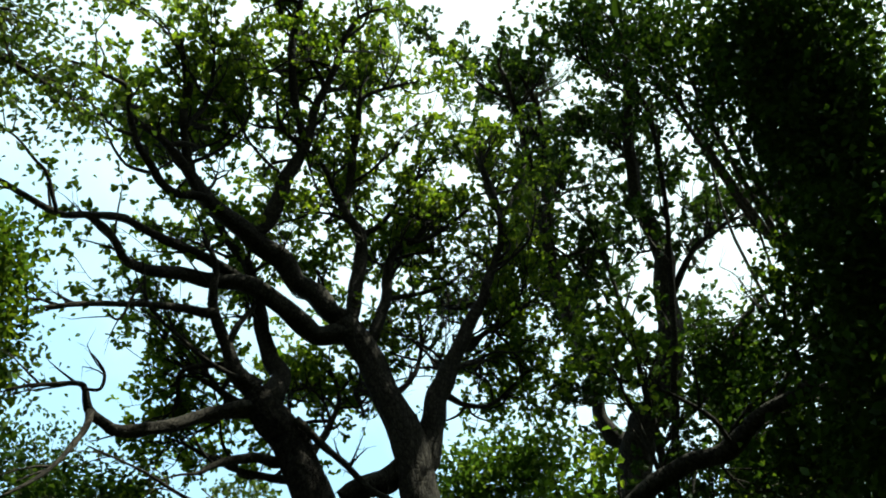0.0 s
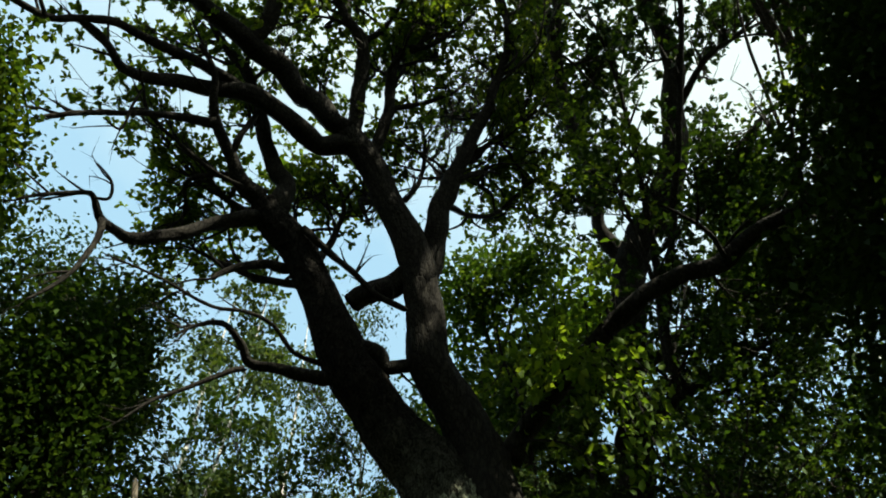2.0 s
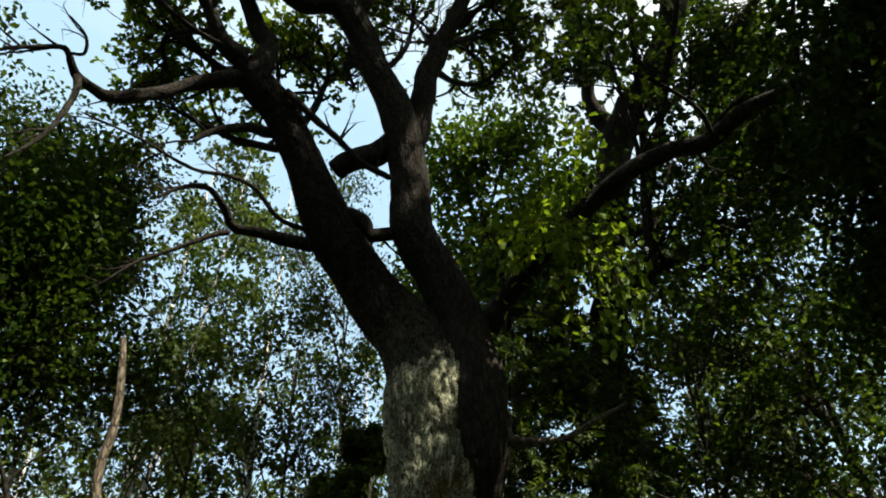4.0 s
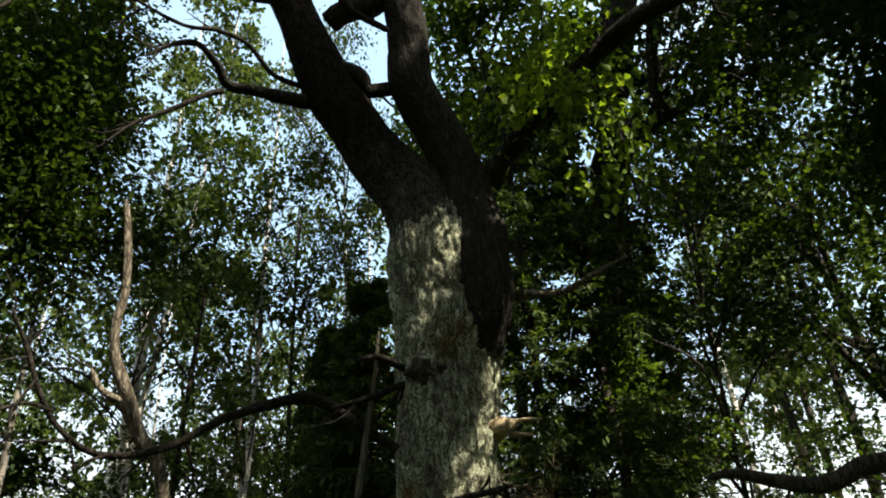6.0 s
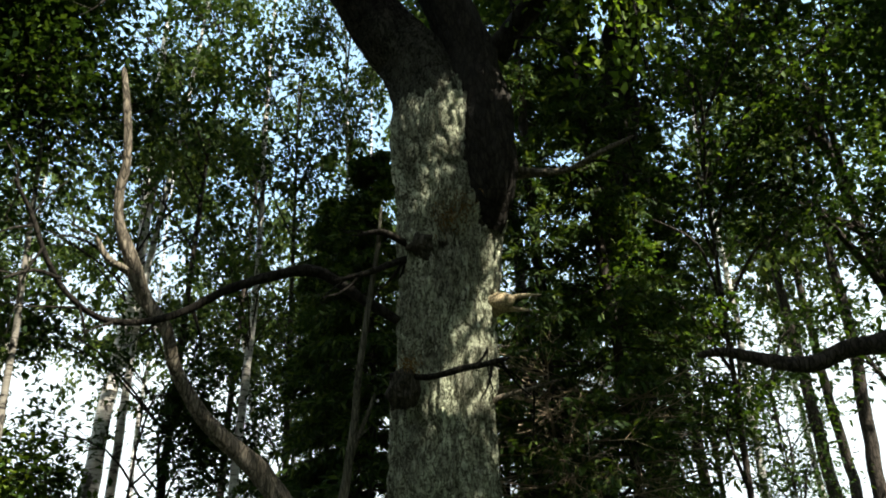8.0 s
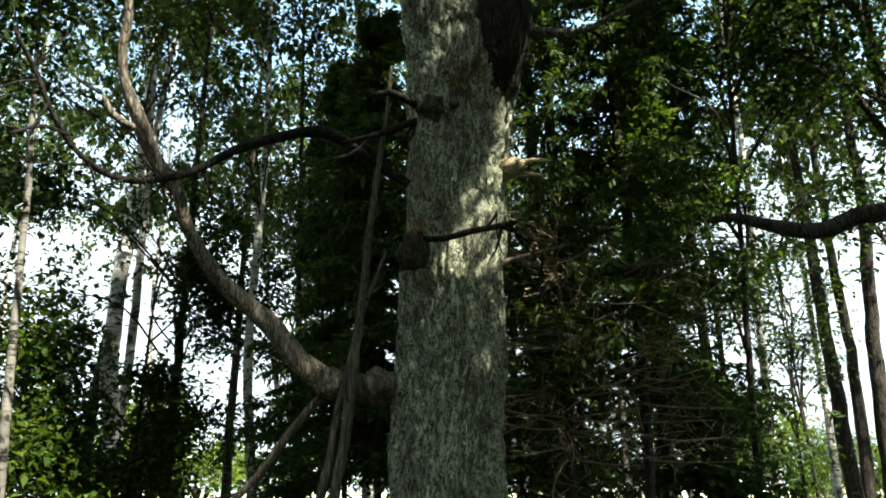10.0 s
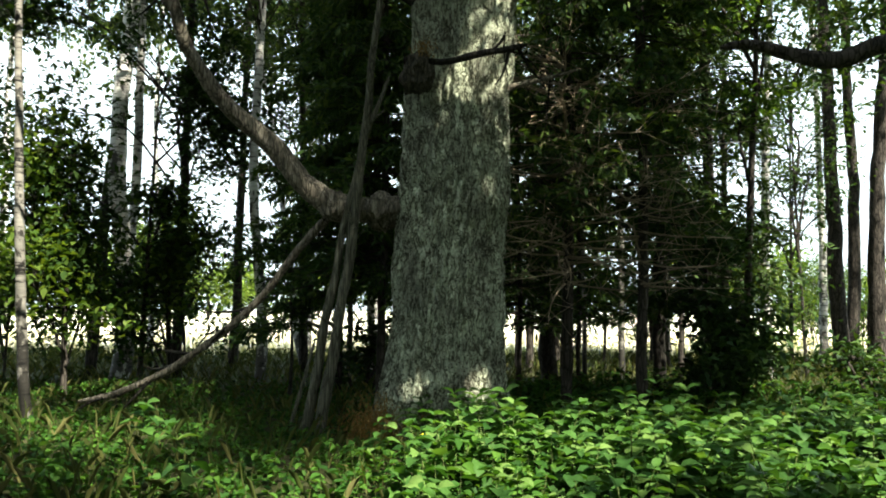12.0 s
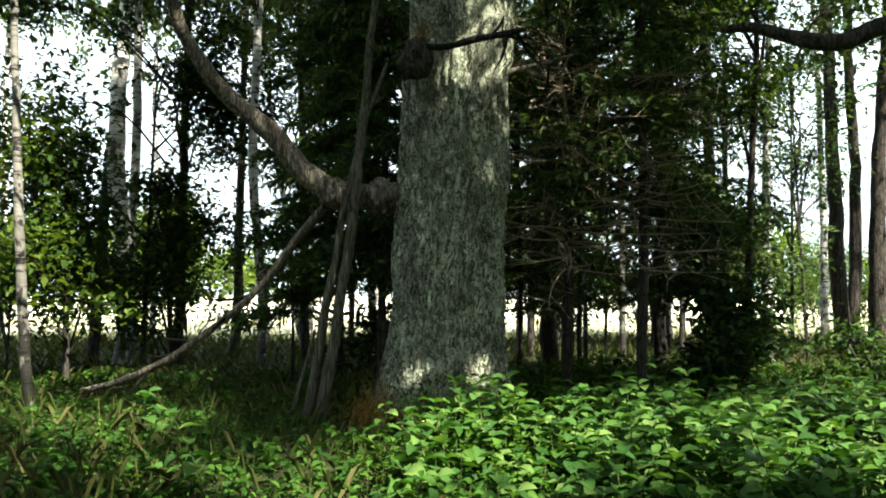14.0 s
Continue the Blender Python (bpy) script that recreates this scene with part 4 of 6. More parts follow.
# ---- young leafy shoots on the right-hand limb ----
SHOOTS = [((2.7, 8.0, 11.1), (2.6, 7.3, 11.4)), ((3.0, 7.8, 11.2), (2.8, 7.2, 12.2)), ((2.5, 8.2, 11.0), (2.4, 7.4, 11.9)), ((2.1, 8.5, 10.5), (2.8, 8.1, 9.3)), ((2.7, 8.0, 10.9), (3.1, 8.0, 8.8)),
          ((2.9, 7.9, 11.0), (3.3, 8.0, 9.2)), ((1.4, 9.0, 9.9), (2.3, 8.2, 8.4)), ((1.6, 8.9, 10.2), (1.4, 7.5, 11.4)), ((1.7, 8.8, 10.3), (1.8, 7.8, 10.5)), ((1.4, 9.0, 10.0), (1.1, 7.9, 10.6)), ((1.5, 8.9, 10.1), (1.6, 7.6, 10.0)),
          ((2.4, 8.2, 10.8), (2.6, 7.4, 8.5)), ((2.2, 8.4, 10.6), (2.2, 7.4, 9.4)), ((2.6, 8.0, 10.9), (2.9, 7.7, 7.9)), ((1.6, 8.9, 10.2), (1.9, 7.5, 10.7)), ((1.7, 8.8, 10.3), (1.7, 7.6, 11.1)), ((1.8, 8.8, 10.4), (2.0, 7.3, 11.6)),
          ((2.5, 8.2, 11.0), (2.4, 7.4, 9.6)), ((2.5, 8.2, 11.0), (2.9, 7.7, 9.2)), ((2.5, 8.2, 11.0), (2.3, 8.0, 9.4)), ((2.5, 8.2, 11.0), (2.7, 8.2, 8.9)), ((2.5, 8.2, 11.0), (1.9, 7.4, 9.8)), ((2.5, 8.2, 11.0), (3.1, 7.5, 9.6))]
for s, (a, b) in enumerate(SHOOTS):
    a, b = np.array(a), np.array(b)
    m = (a + b) / 2 + (0.1, -0.1, 0.15)
    n = 44
    k = rng.random((n, 1)) ** 0.5
    at = (1 - k) ** 2 * a + 2 * k * (1 - k) * m + k**2 * b + rng.normal(size=(n, 3)) * 0.06 + rng.normal(size=(n, 3)) * (0.3, 0.3, 0.14) * k**2
    ll = 0.155 * (0.7 + 0.6 * rng.random(n))
    shoot = quads("leafy_shoot", *tube([(*a, 0.02), (*m, 0.014), (*b, 0.006)], 0.08, 7, 0.4, 0.1, 30.0 + s), LIMB_BARK, oak)
    lv, lf = leaf_mesh(at, unit(random_units(n) + (b - a) * 0.6), unit(random_units(n) * 0.7 + (0, 0, 1.0)), ll, ll * 0.62, shape=(0.55, 0.28, 1.0, 0.72))
    quads("leaves", lv, lf, SPRIG_LEAF, shoot, False)


# ---- burrs ----
def burr(centre, radii, seed, bark):
    bm = bmesh.new()
    bmesh.ops.create_icosphere(bm, subdivisions=4, radius=1.0)
    p = np.array([v.co[:] for v in bm.verts])
    k = 1 + 0.28 * vnoise(p * 2.2, seed) + 0.14 * vnoise(p * 6, seed + 1)
    for v, a in zip(bm.verts, p * k[:, None] * radii + centre):
        v.co = a
    me = bpy.data.meshes.new("burr")
    bm.to_mesh(me)
    bm.free()
    me.polygons.foreach_set("use_smooth", np.ones(len(me.polygons), bool))
    me.materials.append(bark)
    new("burr", me).parent = oak


burr((0.10, 9.2, 6.42), (0.34, 0.16, 0.20), 1.0, STEM_BARK)
burr((0.5, 9.25, 6.75), (0.34, 0.16, 0.2), 3.0, STEM_BARK)
burr((0.35, 9.08, 9.0), (0.3, 0.2, 0.3), 5.0, STEM_BARK)
burr((-0.82, 9.86, 2.84), (0.2, 0.25, 0.25), 7.0, DEAD_WOOD)
burr((-1.36, 9.72, 2.88), (0.22, 0.20, 0.20), 9.0, DEAD_WOOD)
burr((-0.32, 9.12, 4.42), (0.2, 0.16, 0.26), 11.0, STEM_BARK)


# ---- moss and lichen on the oak ----
def tuft(name, label, centre, spread, n, length, material, hang=0.0):
    c = np.array(centre) + rng.normal(size=(n, 3)) * spread
    d = unit(random_units(n, 0.2) + (0, -1.0, -hang))
    ll = length * (0.5 + rng.random(n))
    v, f = leaf_mesh(c, d, random_units(n), ll, ll * 0.16, 0.2, 0.3, plain=True)
    return tagged(quads(name, v, f, material, None, False), label, "moss", kind="stuff")


MOSSES = [(-0.92, 8.9, 0.10, 0.17, 900), (-0.62, 8.75, 0.12, 0.15, 800), (-0.78, 8.85, 0.3, 0.13, 600), (-0.66, 9.12, 0.28, 0.16, 700), (-0.80, 9.2, 0.12, 0.14, 500), (-0.25, 8.98, 0.16, 0.10, 300),
          (0.42, 8.98, 6.95, 0.13, 420), (0.30, 8.96, 6.72, 0.10, 260), (-0.26, 9.05, 4.72, 0.07, 240), (0.86, 9.3, 7.0, 0.10, 220)]
for x, y, z, r, n in MOSSES:
    tuft("moss_tuft", "yellow-brown moss tuft growing on the oak bark", (x, y, z), r * np.array((1, 0.4, 0.9)), n, 0.07, MOSS, 0.6)

rng = np.random.default_rng(21)


# ---- second oak, behind the spruces ----
OAK2 = []
OAK2.append(("trunk", [(4.0, 14.3, -0.2, 0.12), (4.05, 14.1, 4.5, 0.15), (4.08, 13.94, 10.24, 0.423), (4.53, 13.26, 13.21, 0.431), (4.75, 12.09, 15.42, 0.420), (4.92, 11.04, 16.92, 0.412), (5.33, 10.24, 17.64, 0.396), (5.64, 9.78, 17.89, 0.400), (6.08, 8.88, 18.34, 0.347), (6.28, 7.74, 19.18, 0.313), (6.20, 6.52, 20.05, 0.247), (5.84, 5.49, 20.77, 0.193), (5.70, 4.24, 21.28, 0.149), (5.66, 2.52, 21.67, 0.103), (5.52, 1.51, 21.60, 0.051)]))
OAK2.append(("S1", [(5.10, 11.16, 18.24, 0.286), (4.55, 10.62, 19.04, 0.177), (4.54, 9.81, 19.71, 0.165), (4.21, 8.98, 20.43, 0.169), (3.83, 7.84, 21.39, 0.157), (3.61, 6.72, 22.04, 0.143), (3.30, 4.69, 23.25, 0.098), (2.83, 2.83, 23.99, 0.082), (2.49, 2.01, 23.83, 0.040)]))
OAK2.append(("S2", [(3.81, 7.64, 21.74, 0.111), (3.83, 5.08, 23.43, 0.099), (3.73, 3.51, 23.94, 0.074), (3.19, 2.38, 24.21, 0.041)]))
OAK2.append(("S3", [(6.49, 7.64, 19.68, 0.116), (7.04, 6.45, 19.73, 0.072), (7.44, 5.80, 19.24, 0.055), (7.70, 5.19, 18.80, 0.027)]))
OAK2.append(("S4", [(5.25, 11.16, 17.73, 0.112), (5.80, 10.68, 17.55, 0.076), (6.26, 10.10, 17.59, 0.061), (6.91, 9.33, 17.64, 0.054), (7.39, 8.60, 17.64, 0.033)]))
OAK2.append(("S5", [(4.92, 12.66, 15.44, 0.139), (5.45, 11.65, 15.00, 0.118), (5.99, 10.56, 14.56, 0.105), (6.30, 9.59, 13.99, 0.075), (6.81, 8.63, 12.98, 0.037)]))
OAK2.append(("S6", [(4.75, 13.19, 14.22, 0.162), (5.05, 12.33, 13.74, 0.141), (5.62, 11.28, 13.37, 0.109), (5.97, 10.28, 12.96, 0.085), (6.37, 9.25, 12.35, 0.037)]))
oak2 = thing("oak_tree", "slender dark-barked oak with upright forked stems behind the spruces", "tree")
for s, (kind, pts) in enumerate(OAK2):
    v, f = tube(pts, 0.08, 24 if kind == "trunk" else 14, 0.2, 0.14, 70.0 + s, furrow=0.02 if kind == "trunk" else 0)
    quads("trunk" if kind == "trunk" else "limb", v, f, LIMB_BARK, oak2)
HEART2 = (4.5, 10, 14)
REACHING = [[(4.6, 10.2, 12.6, 0.10), (4.5, 8.2, 14.6, 0.07), (4.2, 6.2, 16.6, 0.045), (3.8, 5.0, 18.2, 0.02)],
            [(4.6, 10.3, 12.0, 0.08), (4.3, 8.6, 13.6, 0.05), (3.8, 7.3, 15.2, 0.025)],
            [(4.6, 9.8, 13.2, 0.09), (5.2, 5.5, 16.2, 0.06), (5.0, 2.6, 17.6, 0.05), (4.0, 1.8, 17.3, 0.035), (3.0, 1.2, 16.7, 0.02)]]
for s, pts in enumerate(REACHING):
    v, f = tube(pts, 0.1, 12, 0.25, 0.14, 85.0 + s)
    quads("limb", v, f, LIMB_BARK, oak2)
lines = [(pts[7:] if kind == "trunk" else pts, 0.1) for kind, pts in OAK2]
side_limbs = sublimbs(lines, 2.1, 2.2, HEART2, 0.3)
v, f = joined([tube(pts, 0.15, 7, 0.3, 0.15, 50.0 + k) for k, pts in enumerate(side_limbs)])
tagged(quads("side_branchwork", v, f, LIMB_BARK, oak2), kind="stuff")
(tv, tf), (lv, lf) = oak_like_crown([(pts, 0.5, start) for pts, start in lines] + [(pts, 0.4, 0.3) for pts in REACHING] + [(pts, 1.0, 0.25) for pts in side_limbs], 8.0, 0.95, 12, 0.14,
                                    up=0.4, spread=0.9, thickest=0.3, heart=HEART2, side=4, plain=True)
tagged(quads("twig_spray", tv, tf, LIMB_BARK, oak2), kind="stuff")
# the dimness of backlit leaves is put into this crown's darker colour
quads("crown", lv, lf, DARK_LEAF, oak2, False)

# ---- poles that lean on the oak ----
POLES = []
POLES.append(("pole", [(-1.47, 9.41, 0.05, 0.102), (-1.27, 9.47, 1.34, 0.093), (-1.12, 9.53, 2.59, 0.084), (-0.98, 9.45, 3.86, 0.070), (-0.85, 9.18, 4.95, 0.056), (-0.69, 9.12, 6.16, 0.045), (-0.60, 8.97, 6.93, 0.027)]))
POLES.append(("pole2", [(-1.69, 9.53, 0.06, 0.090), (-1.46, 9.56, 1.34, 0.077), (-1.26, 9.58, 2.46, 0.063), (-1.01, 9.51, 3.58, 0.049), (-0.69, 9.34, 4.46, 0.031)]))
POLES.append(("pole3", [(-1.86, 9.51, 0.13, 0.031), (-1.71, 9.61, 0.71, 0.031), (-1.58, 9.66, 1.19, 0.025)]))
for s, (kind, pts) in enumerate(POLES):
    p = thing("leaning_dead_trunk", "thin grey dead trunk leaning against the oak", "dead trunk", "dead trunks on the oak")
    pts = [(x, y, z, r * 0.78) for x, y, z, r in pts]
    v, f = tube(pts, 0.06, 16, 0.25, 0.12, 90.0 + s, furrow=0.006)
    quads("stem", v, f, POLE_WOOD, p)
    q = np.array(pts)
    for k in (1, 2, 3):
        if k >= len(q) - 1:
            continue
        a, r = q[k][:3], q[k][3]
        way = unit(np.array((math.cos(k * 2.3 + s), -0.6, 0.5)))
        v, f = tube([(*a, r * 0.5), (*(a + way * r * 2), r * 0.35), (*(a + way * r * (3.5 + k)), r * 0.16)], 0.03, 8, 0.2, 0.2, 95.0 + k)
        quads("branch_stub", v, f, POLE_WOOD, p)


rng = np.random.default_rng(22)


# ---- broadleaf trees at the sides ----
def broadleaf(name, label, base, top, radius, blobs, clumps, leaves_each, size, bark, leaf, extra=(), hang=0.0, scatter=0.3, group="", thick=0.05):
    t = thing(name, label, "tree", group)
    base, top = np.array(base, float), np.array(top, float)
    line = [(*(base + (top - base) * k + (0, 0, -0.2 if k == 0 else 0)), radius * (1 - 0.85 * k)) for k in (0, 0.08, 0.3, 0.55, 0.8, 1)]
    v, f = tube(line, 0.2, 16, 0.14, 0.1, base[0])
    quads("trunk", v, f, bark, t)
    for s, pts in enumerate(extra):
        v, f = tube(pts, 0.08, 14, 0.3, 0.18, 120.0 + s)
        quads("limb", v, f, bark, t)
    hub = [base + (top - base) * k for k in np.linspace(0.1, 1, 24)]
    (tv, tf), (lv, lf) = blob_crown(blobs, hub, clumps, leaves_each, size, scatter, hang, thick=thick, plain=size < 0.16)
    tagged(quads("branchwork", tv, tf, DARK_BARK, t), kind="stuff")
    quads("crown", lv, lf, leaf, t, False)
    return t


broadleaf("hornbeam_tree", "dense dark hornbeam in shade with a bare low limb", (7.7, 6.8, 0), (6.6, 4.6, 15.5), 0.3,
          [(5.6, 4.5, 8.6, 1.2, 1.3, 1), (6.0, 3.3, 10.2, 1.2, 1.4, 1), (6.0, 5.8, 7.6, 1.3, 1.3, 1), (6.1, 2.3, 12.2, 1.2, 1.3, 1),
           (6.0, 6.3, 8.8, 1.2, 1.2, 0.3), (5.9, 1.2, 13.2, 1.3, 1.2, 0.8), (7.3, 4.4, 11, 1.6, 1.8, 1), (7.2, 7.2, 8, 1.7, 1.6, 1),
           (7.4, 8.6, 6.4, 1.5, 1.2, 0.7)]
          # last four are added out of view, to shade the ground and herbs
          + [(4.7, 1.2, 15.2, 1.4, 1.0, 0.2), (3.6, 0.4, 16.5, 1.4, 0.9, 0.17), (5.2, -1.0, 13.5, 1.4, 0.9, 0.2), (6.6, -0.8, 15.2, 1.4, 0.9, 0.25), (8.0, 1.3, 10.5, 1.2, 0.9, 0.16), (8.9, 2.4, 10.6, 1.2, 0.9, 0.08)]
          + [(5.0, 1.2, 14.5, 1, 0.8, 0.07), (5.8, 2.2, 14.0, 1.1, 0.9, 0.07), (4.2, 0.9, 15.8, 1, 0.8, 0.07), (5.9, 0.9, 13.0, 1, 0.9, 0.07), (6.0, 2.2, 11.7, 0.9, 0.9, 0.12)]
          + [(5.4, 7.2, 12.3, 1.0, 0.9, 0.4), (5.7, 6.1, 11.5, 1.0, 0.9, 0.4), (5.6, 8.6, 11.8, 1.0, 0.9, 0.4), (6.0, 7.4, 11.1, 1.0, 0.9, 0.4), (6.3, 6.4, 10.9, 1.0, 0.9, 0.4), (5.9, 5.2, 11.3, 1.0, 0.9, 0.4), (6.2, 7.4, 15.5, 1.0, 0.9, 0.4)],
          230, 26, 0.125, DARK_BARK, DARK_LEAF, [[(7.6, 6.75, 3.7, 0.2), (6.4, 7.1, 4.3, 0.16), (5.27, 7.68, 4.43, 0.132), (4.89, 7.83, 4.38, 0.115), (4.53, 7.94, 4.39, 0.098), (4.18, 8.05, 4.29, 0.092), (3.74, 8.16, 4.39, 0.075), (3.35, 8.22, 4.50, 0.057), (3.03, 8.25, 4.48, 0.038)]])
# hornbeam's sunlit edge added as a separate tree, sunlight put in lighter leaves
broadleaf("hornbeam_tree", "sunlit fringe of the dark hornbeam, added as a lighter tree", (9.4, 8.8, 0), (7.6, 7.4, 15.2), 0.14,
          [(6.9, 7.4, 15.5, 1.2, 1.1, 0.35), (6.6, 8.2, 13.4, 1.1, 1.0, 0.6), (6.6, 4.6, 13.6, 1.0, 1.0, 0.45),
           (6.1, 1.0, 15.1, 1.1, 0.9, 0.4), (6.6, 1.5, 13.8, 1.1, 0.9, 0.4), (6.3, 2.1, 18.2, 1.1, 0.9, 0.4), (6.4, 3.3, 16.9, 1.1, 0.9, 0.4)], 110, 22, 0.125, DARK_BARK, ALDER_LEAF, thick=0.03)
# unseen tree added behind the path; its blobs block sun from the oak stems
broadleaf("ash_tree", "very tall unseen ash added behind the path to shade the oak", (10.6, -6.5, 0), (9.2, -2.2, 29), 0.3,
          [(8.6, -0.8, 22.7, 0.42, 0.42, 0.4), (8.6, -0.7, 23.3, 0.45, 0.45, 0.4), (8.8, -1.6, 25.0, 0.7, 0.7, 0.8), (8.6, -1.6, 25.8, 0.9, 0.9, 1), (8.2, -1.9, 26.6, 0.9, 0.9, 1), (7.8, -2.2, 26.7, 0.9, 0.9, 1), (7.2, -2.5, 27.4, 0.9, 0.9, 1),
           (9.0, -1.4, 22.0, 0.42, 0.42, 0.5), (9.0, -1.4, 22.6, 0.42, 0.42, 0.5), (9.0, -1.4, 23.2, 0.42, 0.42, 0.5), (9.1, -1.5, 21.9, 0.45, 0.45, 0.5), (8.5, -1.5, 21.7, 0.45, 0.45, 0.5), (8.1, -1.4, 21.2, 0.45, 0.45, 0.5), (8.2, -1.4, 20.4, 0.4, 0.4, 0.4), (7.0, -1.7, 22.0, 0.4, 0.4, 0.4), (6.0, -2.1, 21.6, 0.4, 0.4, 0.4)], 70, 16, 0.24, DARK_BARK, DARK_LEAF, scatter=0.22, thick=0.03)
broadleaf("lime_tree", "leafy sunlit tree at the edge of the wood", (-8.2, 5.6, 0), (-7.4, 4.8, 15), 0.22,
          [(-6.9, 4.9, 11.9, 1.0, 1.2, 0.8), (-6.9, 3.9, 12.9, 0.9, 1.0, 0.6), (-7.6, 3.0, 11.5, 1.2, 1.6, 0.6)],
          280, 24, 0.12, DARK_BARK, SHRUB_LEAF)
# unseen maples added behind the path to hold off skylight from the front
maple = broadleaf("maple_tree", "tall dense unseen maple added behind the path to block skylight", (0, -8.0, 0), (0.3, -7.8, 17), 0.24,
          [(0.2, -8.0, 6.0, 2.0, 1.5, 1), (-1.2, -8.6, 8.5, 1.9, 1.5, 1), (1.4, -7.4, 9.0, 1.9, 1.5, 1), (0, -9.2, 11.0, 2.0, 1.5, 1),
           (1.0, -7.2, 12.5, 1.9, 1.5, 1), (-1.0, -7.4, 13.5, 1.8, 1.4, 1), (0.4, -8.2, 15.8, 1.9, 1.4, 1), (-0.2, -7.0, 4.0, 1.6, 1.2, 0.6)],
          26, 14, 0.37, DARK_BARK, DARK_LEAF, group="maples behind the path")
# this copy is placed to shade the ground on the left
copy_thing(maple, pose(2.4, 5.0, 0))
for x, y, turn in ((6.4, -1.8, 8), (-4.5, 0.2, -6), (9.0, 1.5, 12), (-8.5, 2.0, -10), (2.5, -5.0, 15), (-2.5, -5.5, 20), (7.5, -4.5, -12), (-7.5, -4.0, 9), (13.0, -1.5, 5), (-13.0, -2.0, 0)):
    copy_thing(maple, pose(x, y, 0, 0, 0, turn))
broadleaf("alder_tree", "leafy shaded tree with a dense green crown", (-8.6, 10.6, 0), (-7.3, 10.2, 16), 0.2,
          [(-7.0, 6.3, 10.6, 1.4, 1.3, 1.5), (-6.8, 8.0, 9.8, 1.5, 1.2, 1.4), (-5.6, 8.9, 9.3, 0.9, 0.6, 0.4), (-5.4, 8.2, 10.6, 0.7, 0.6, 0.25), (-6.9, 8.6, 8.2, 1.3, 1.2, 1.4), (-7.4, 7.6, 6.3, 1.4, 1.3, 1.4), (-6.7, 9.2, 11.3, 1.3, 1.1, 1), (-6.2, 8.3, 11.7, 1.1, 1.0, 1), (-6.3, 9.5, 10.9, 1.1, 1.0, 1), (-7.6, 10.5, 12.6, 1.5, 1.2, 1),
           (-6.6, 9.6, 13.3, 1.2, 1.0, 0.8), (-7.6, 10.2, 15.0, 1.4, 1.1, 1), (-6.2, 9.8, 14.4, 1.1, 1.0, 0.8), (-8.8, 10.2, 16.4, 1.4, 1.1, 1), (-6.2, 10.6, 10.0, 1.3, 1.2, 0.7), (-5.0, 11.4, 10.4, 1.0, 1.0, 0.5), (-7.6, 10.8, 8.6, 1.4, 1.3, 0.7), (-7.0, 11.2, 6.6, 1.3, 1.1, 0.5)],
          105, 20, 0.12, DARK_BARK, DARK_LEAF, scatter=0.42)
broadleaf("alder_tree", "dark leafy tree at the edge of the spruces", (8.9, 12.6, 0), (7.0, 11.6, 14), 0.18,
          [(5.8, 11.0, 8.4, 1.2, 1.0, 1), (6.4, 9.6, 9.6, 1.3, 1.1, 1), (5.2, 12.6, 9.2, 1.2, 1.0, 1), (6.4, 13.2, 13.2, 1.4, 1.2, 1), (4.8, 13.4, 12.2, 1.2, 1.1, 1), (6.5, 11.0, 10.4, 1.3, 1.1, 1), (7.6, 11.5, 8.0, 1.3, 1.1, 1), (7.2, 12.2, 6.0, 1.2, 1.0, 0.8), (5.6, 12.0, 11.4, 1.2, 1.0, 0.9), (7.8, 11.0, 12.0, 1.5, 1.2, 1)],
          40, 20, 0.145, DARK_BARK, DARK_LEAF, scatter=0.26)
broadleaf("ash_tree", "tall leafy tree standing behind the oak", (2.4, 17.5, 0), (1.9, 14.6, 22), 0.2,
          [(0.8, 14.5, 14.5, 1.6, 1.5, 1), (2.4, 14.2, 15.8, 1.6, 1.5, 1), (1.4, 15.5, 18.5, 1.8, 1.6, 1), (3.4, 15.5, 18.0, 1.7, 1.6, 1), (1.2, 15.8, 12.0, 1.5, 1.3, 1), (3.0, 14.8, 13.0, 1.4, 1.2, 1),
           (1.2, 13.2, 19.5, 1.5, 1.3, 1), (2.9, 12.8, 20.0, 1.5, 1.3, 1), (0.2, 15.6, 17.0, 1.2, 1.2, 0.7), (3.6, 13.4, 17.2, 1.5, 1.3, 1), (4.6, 14.0, 18.6, 1.4, 1.3, 0.8), (3.4, 11.8, 14.6, 1.2, 1.2, 0.8)],
          90, 18, 0.19, DARK_BARK, ALDER_LEAF, scatter=0.26)
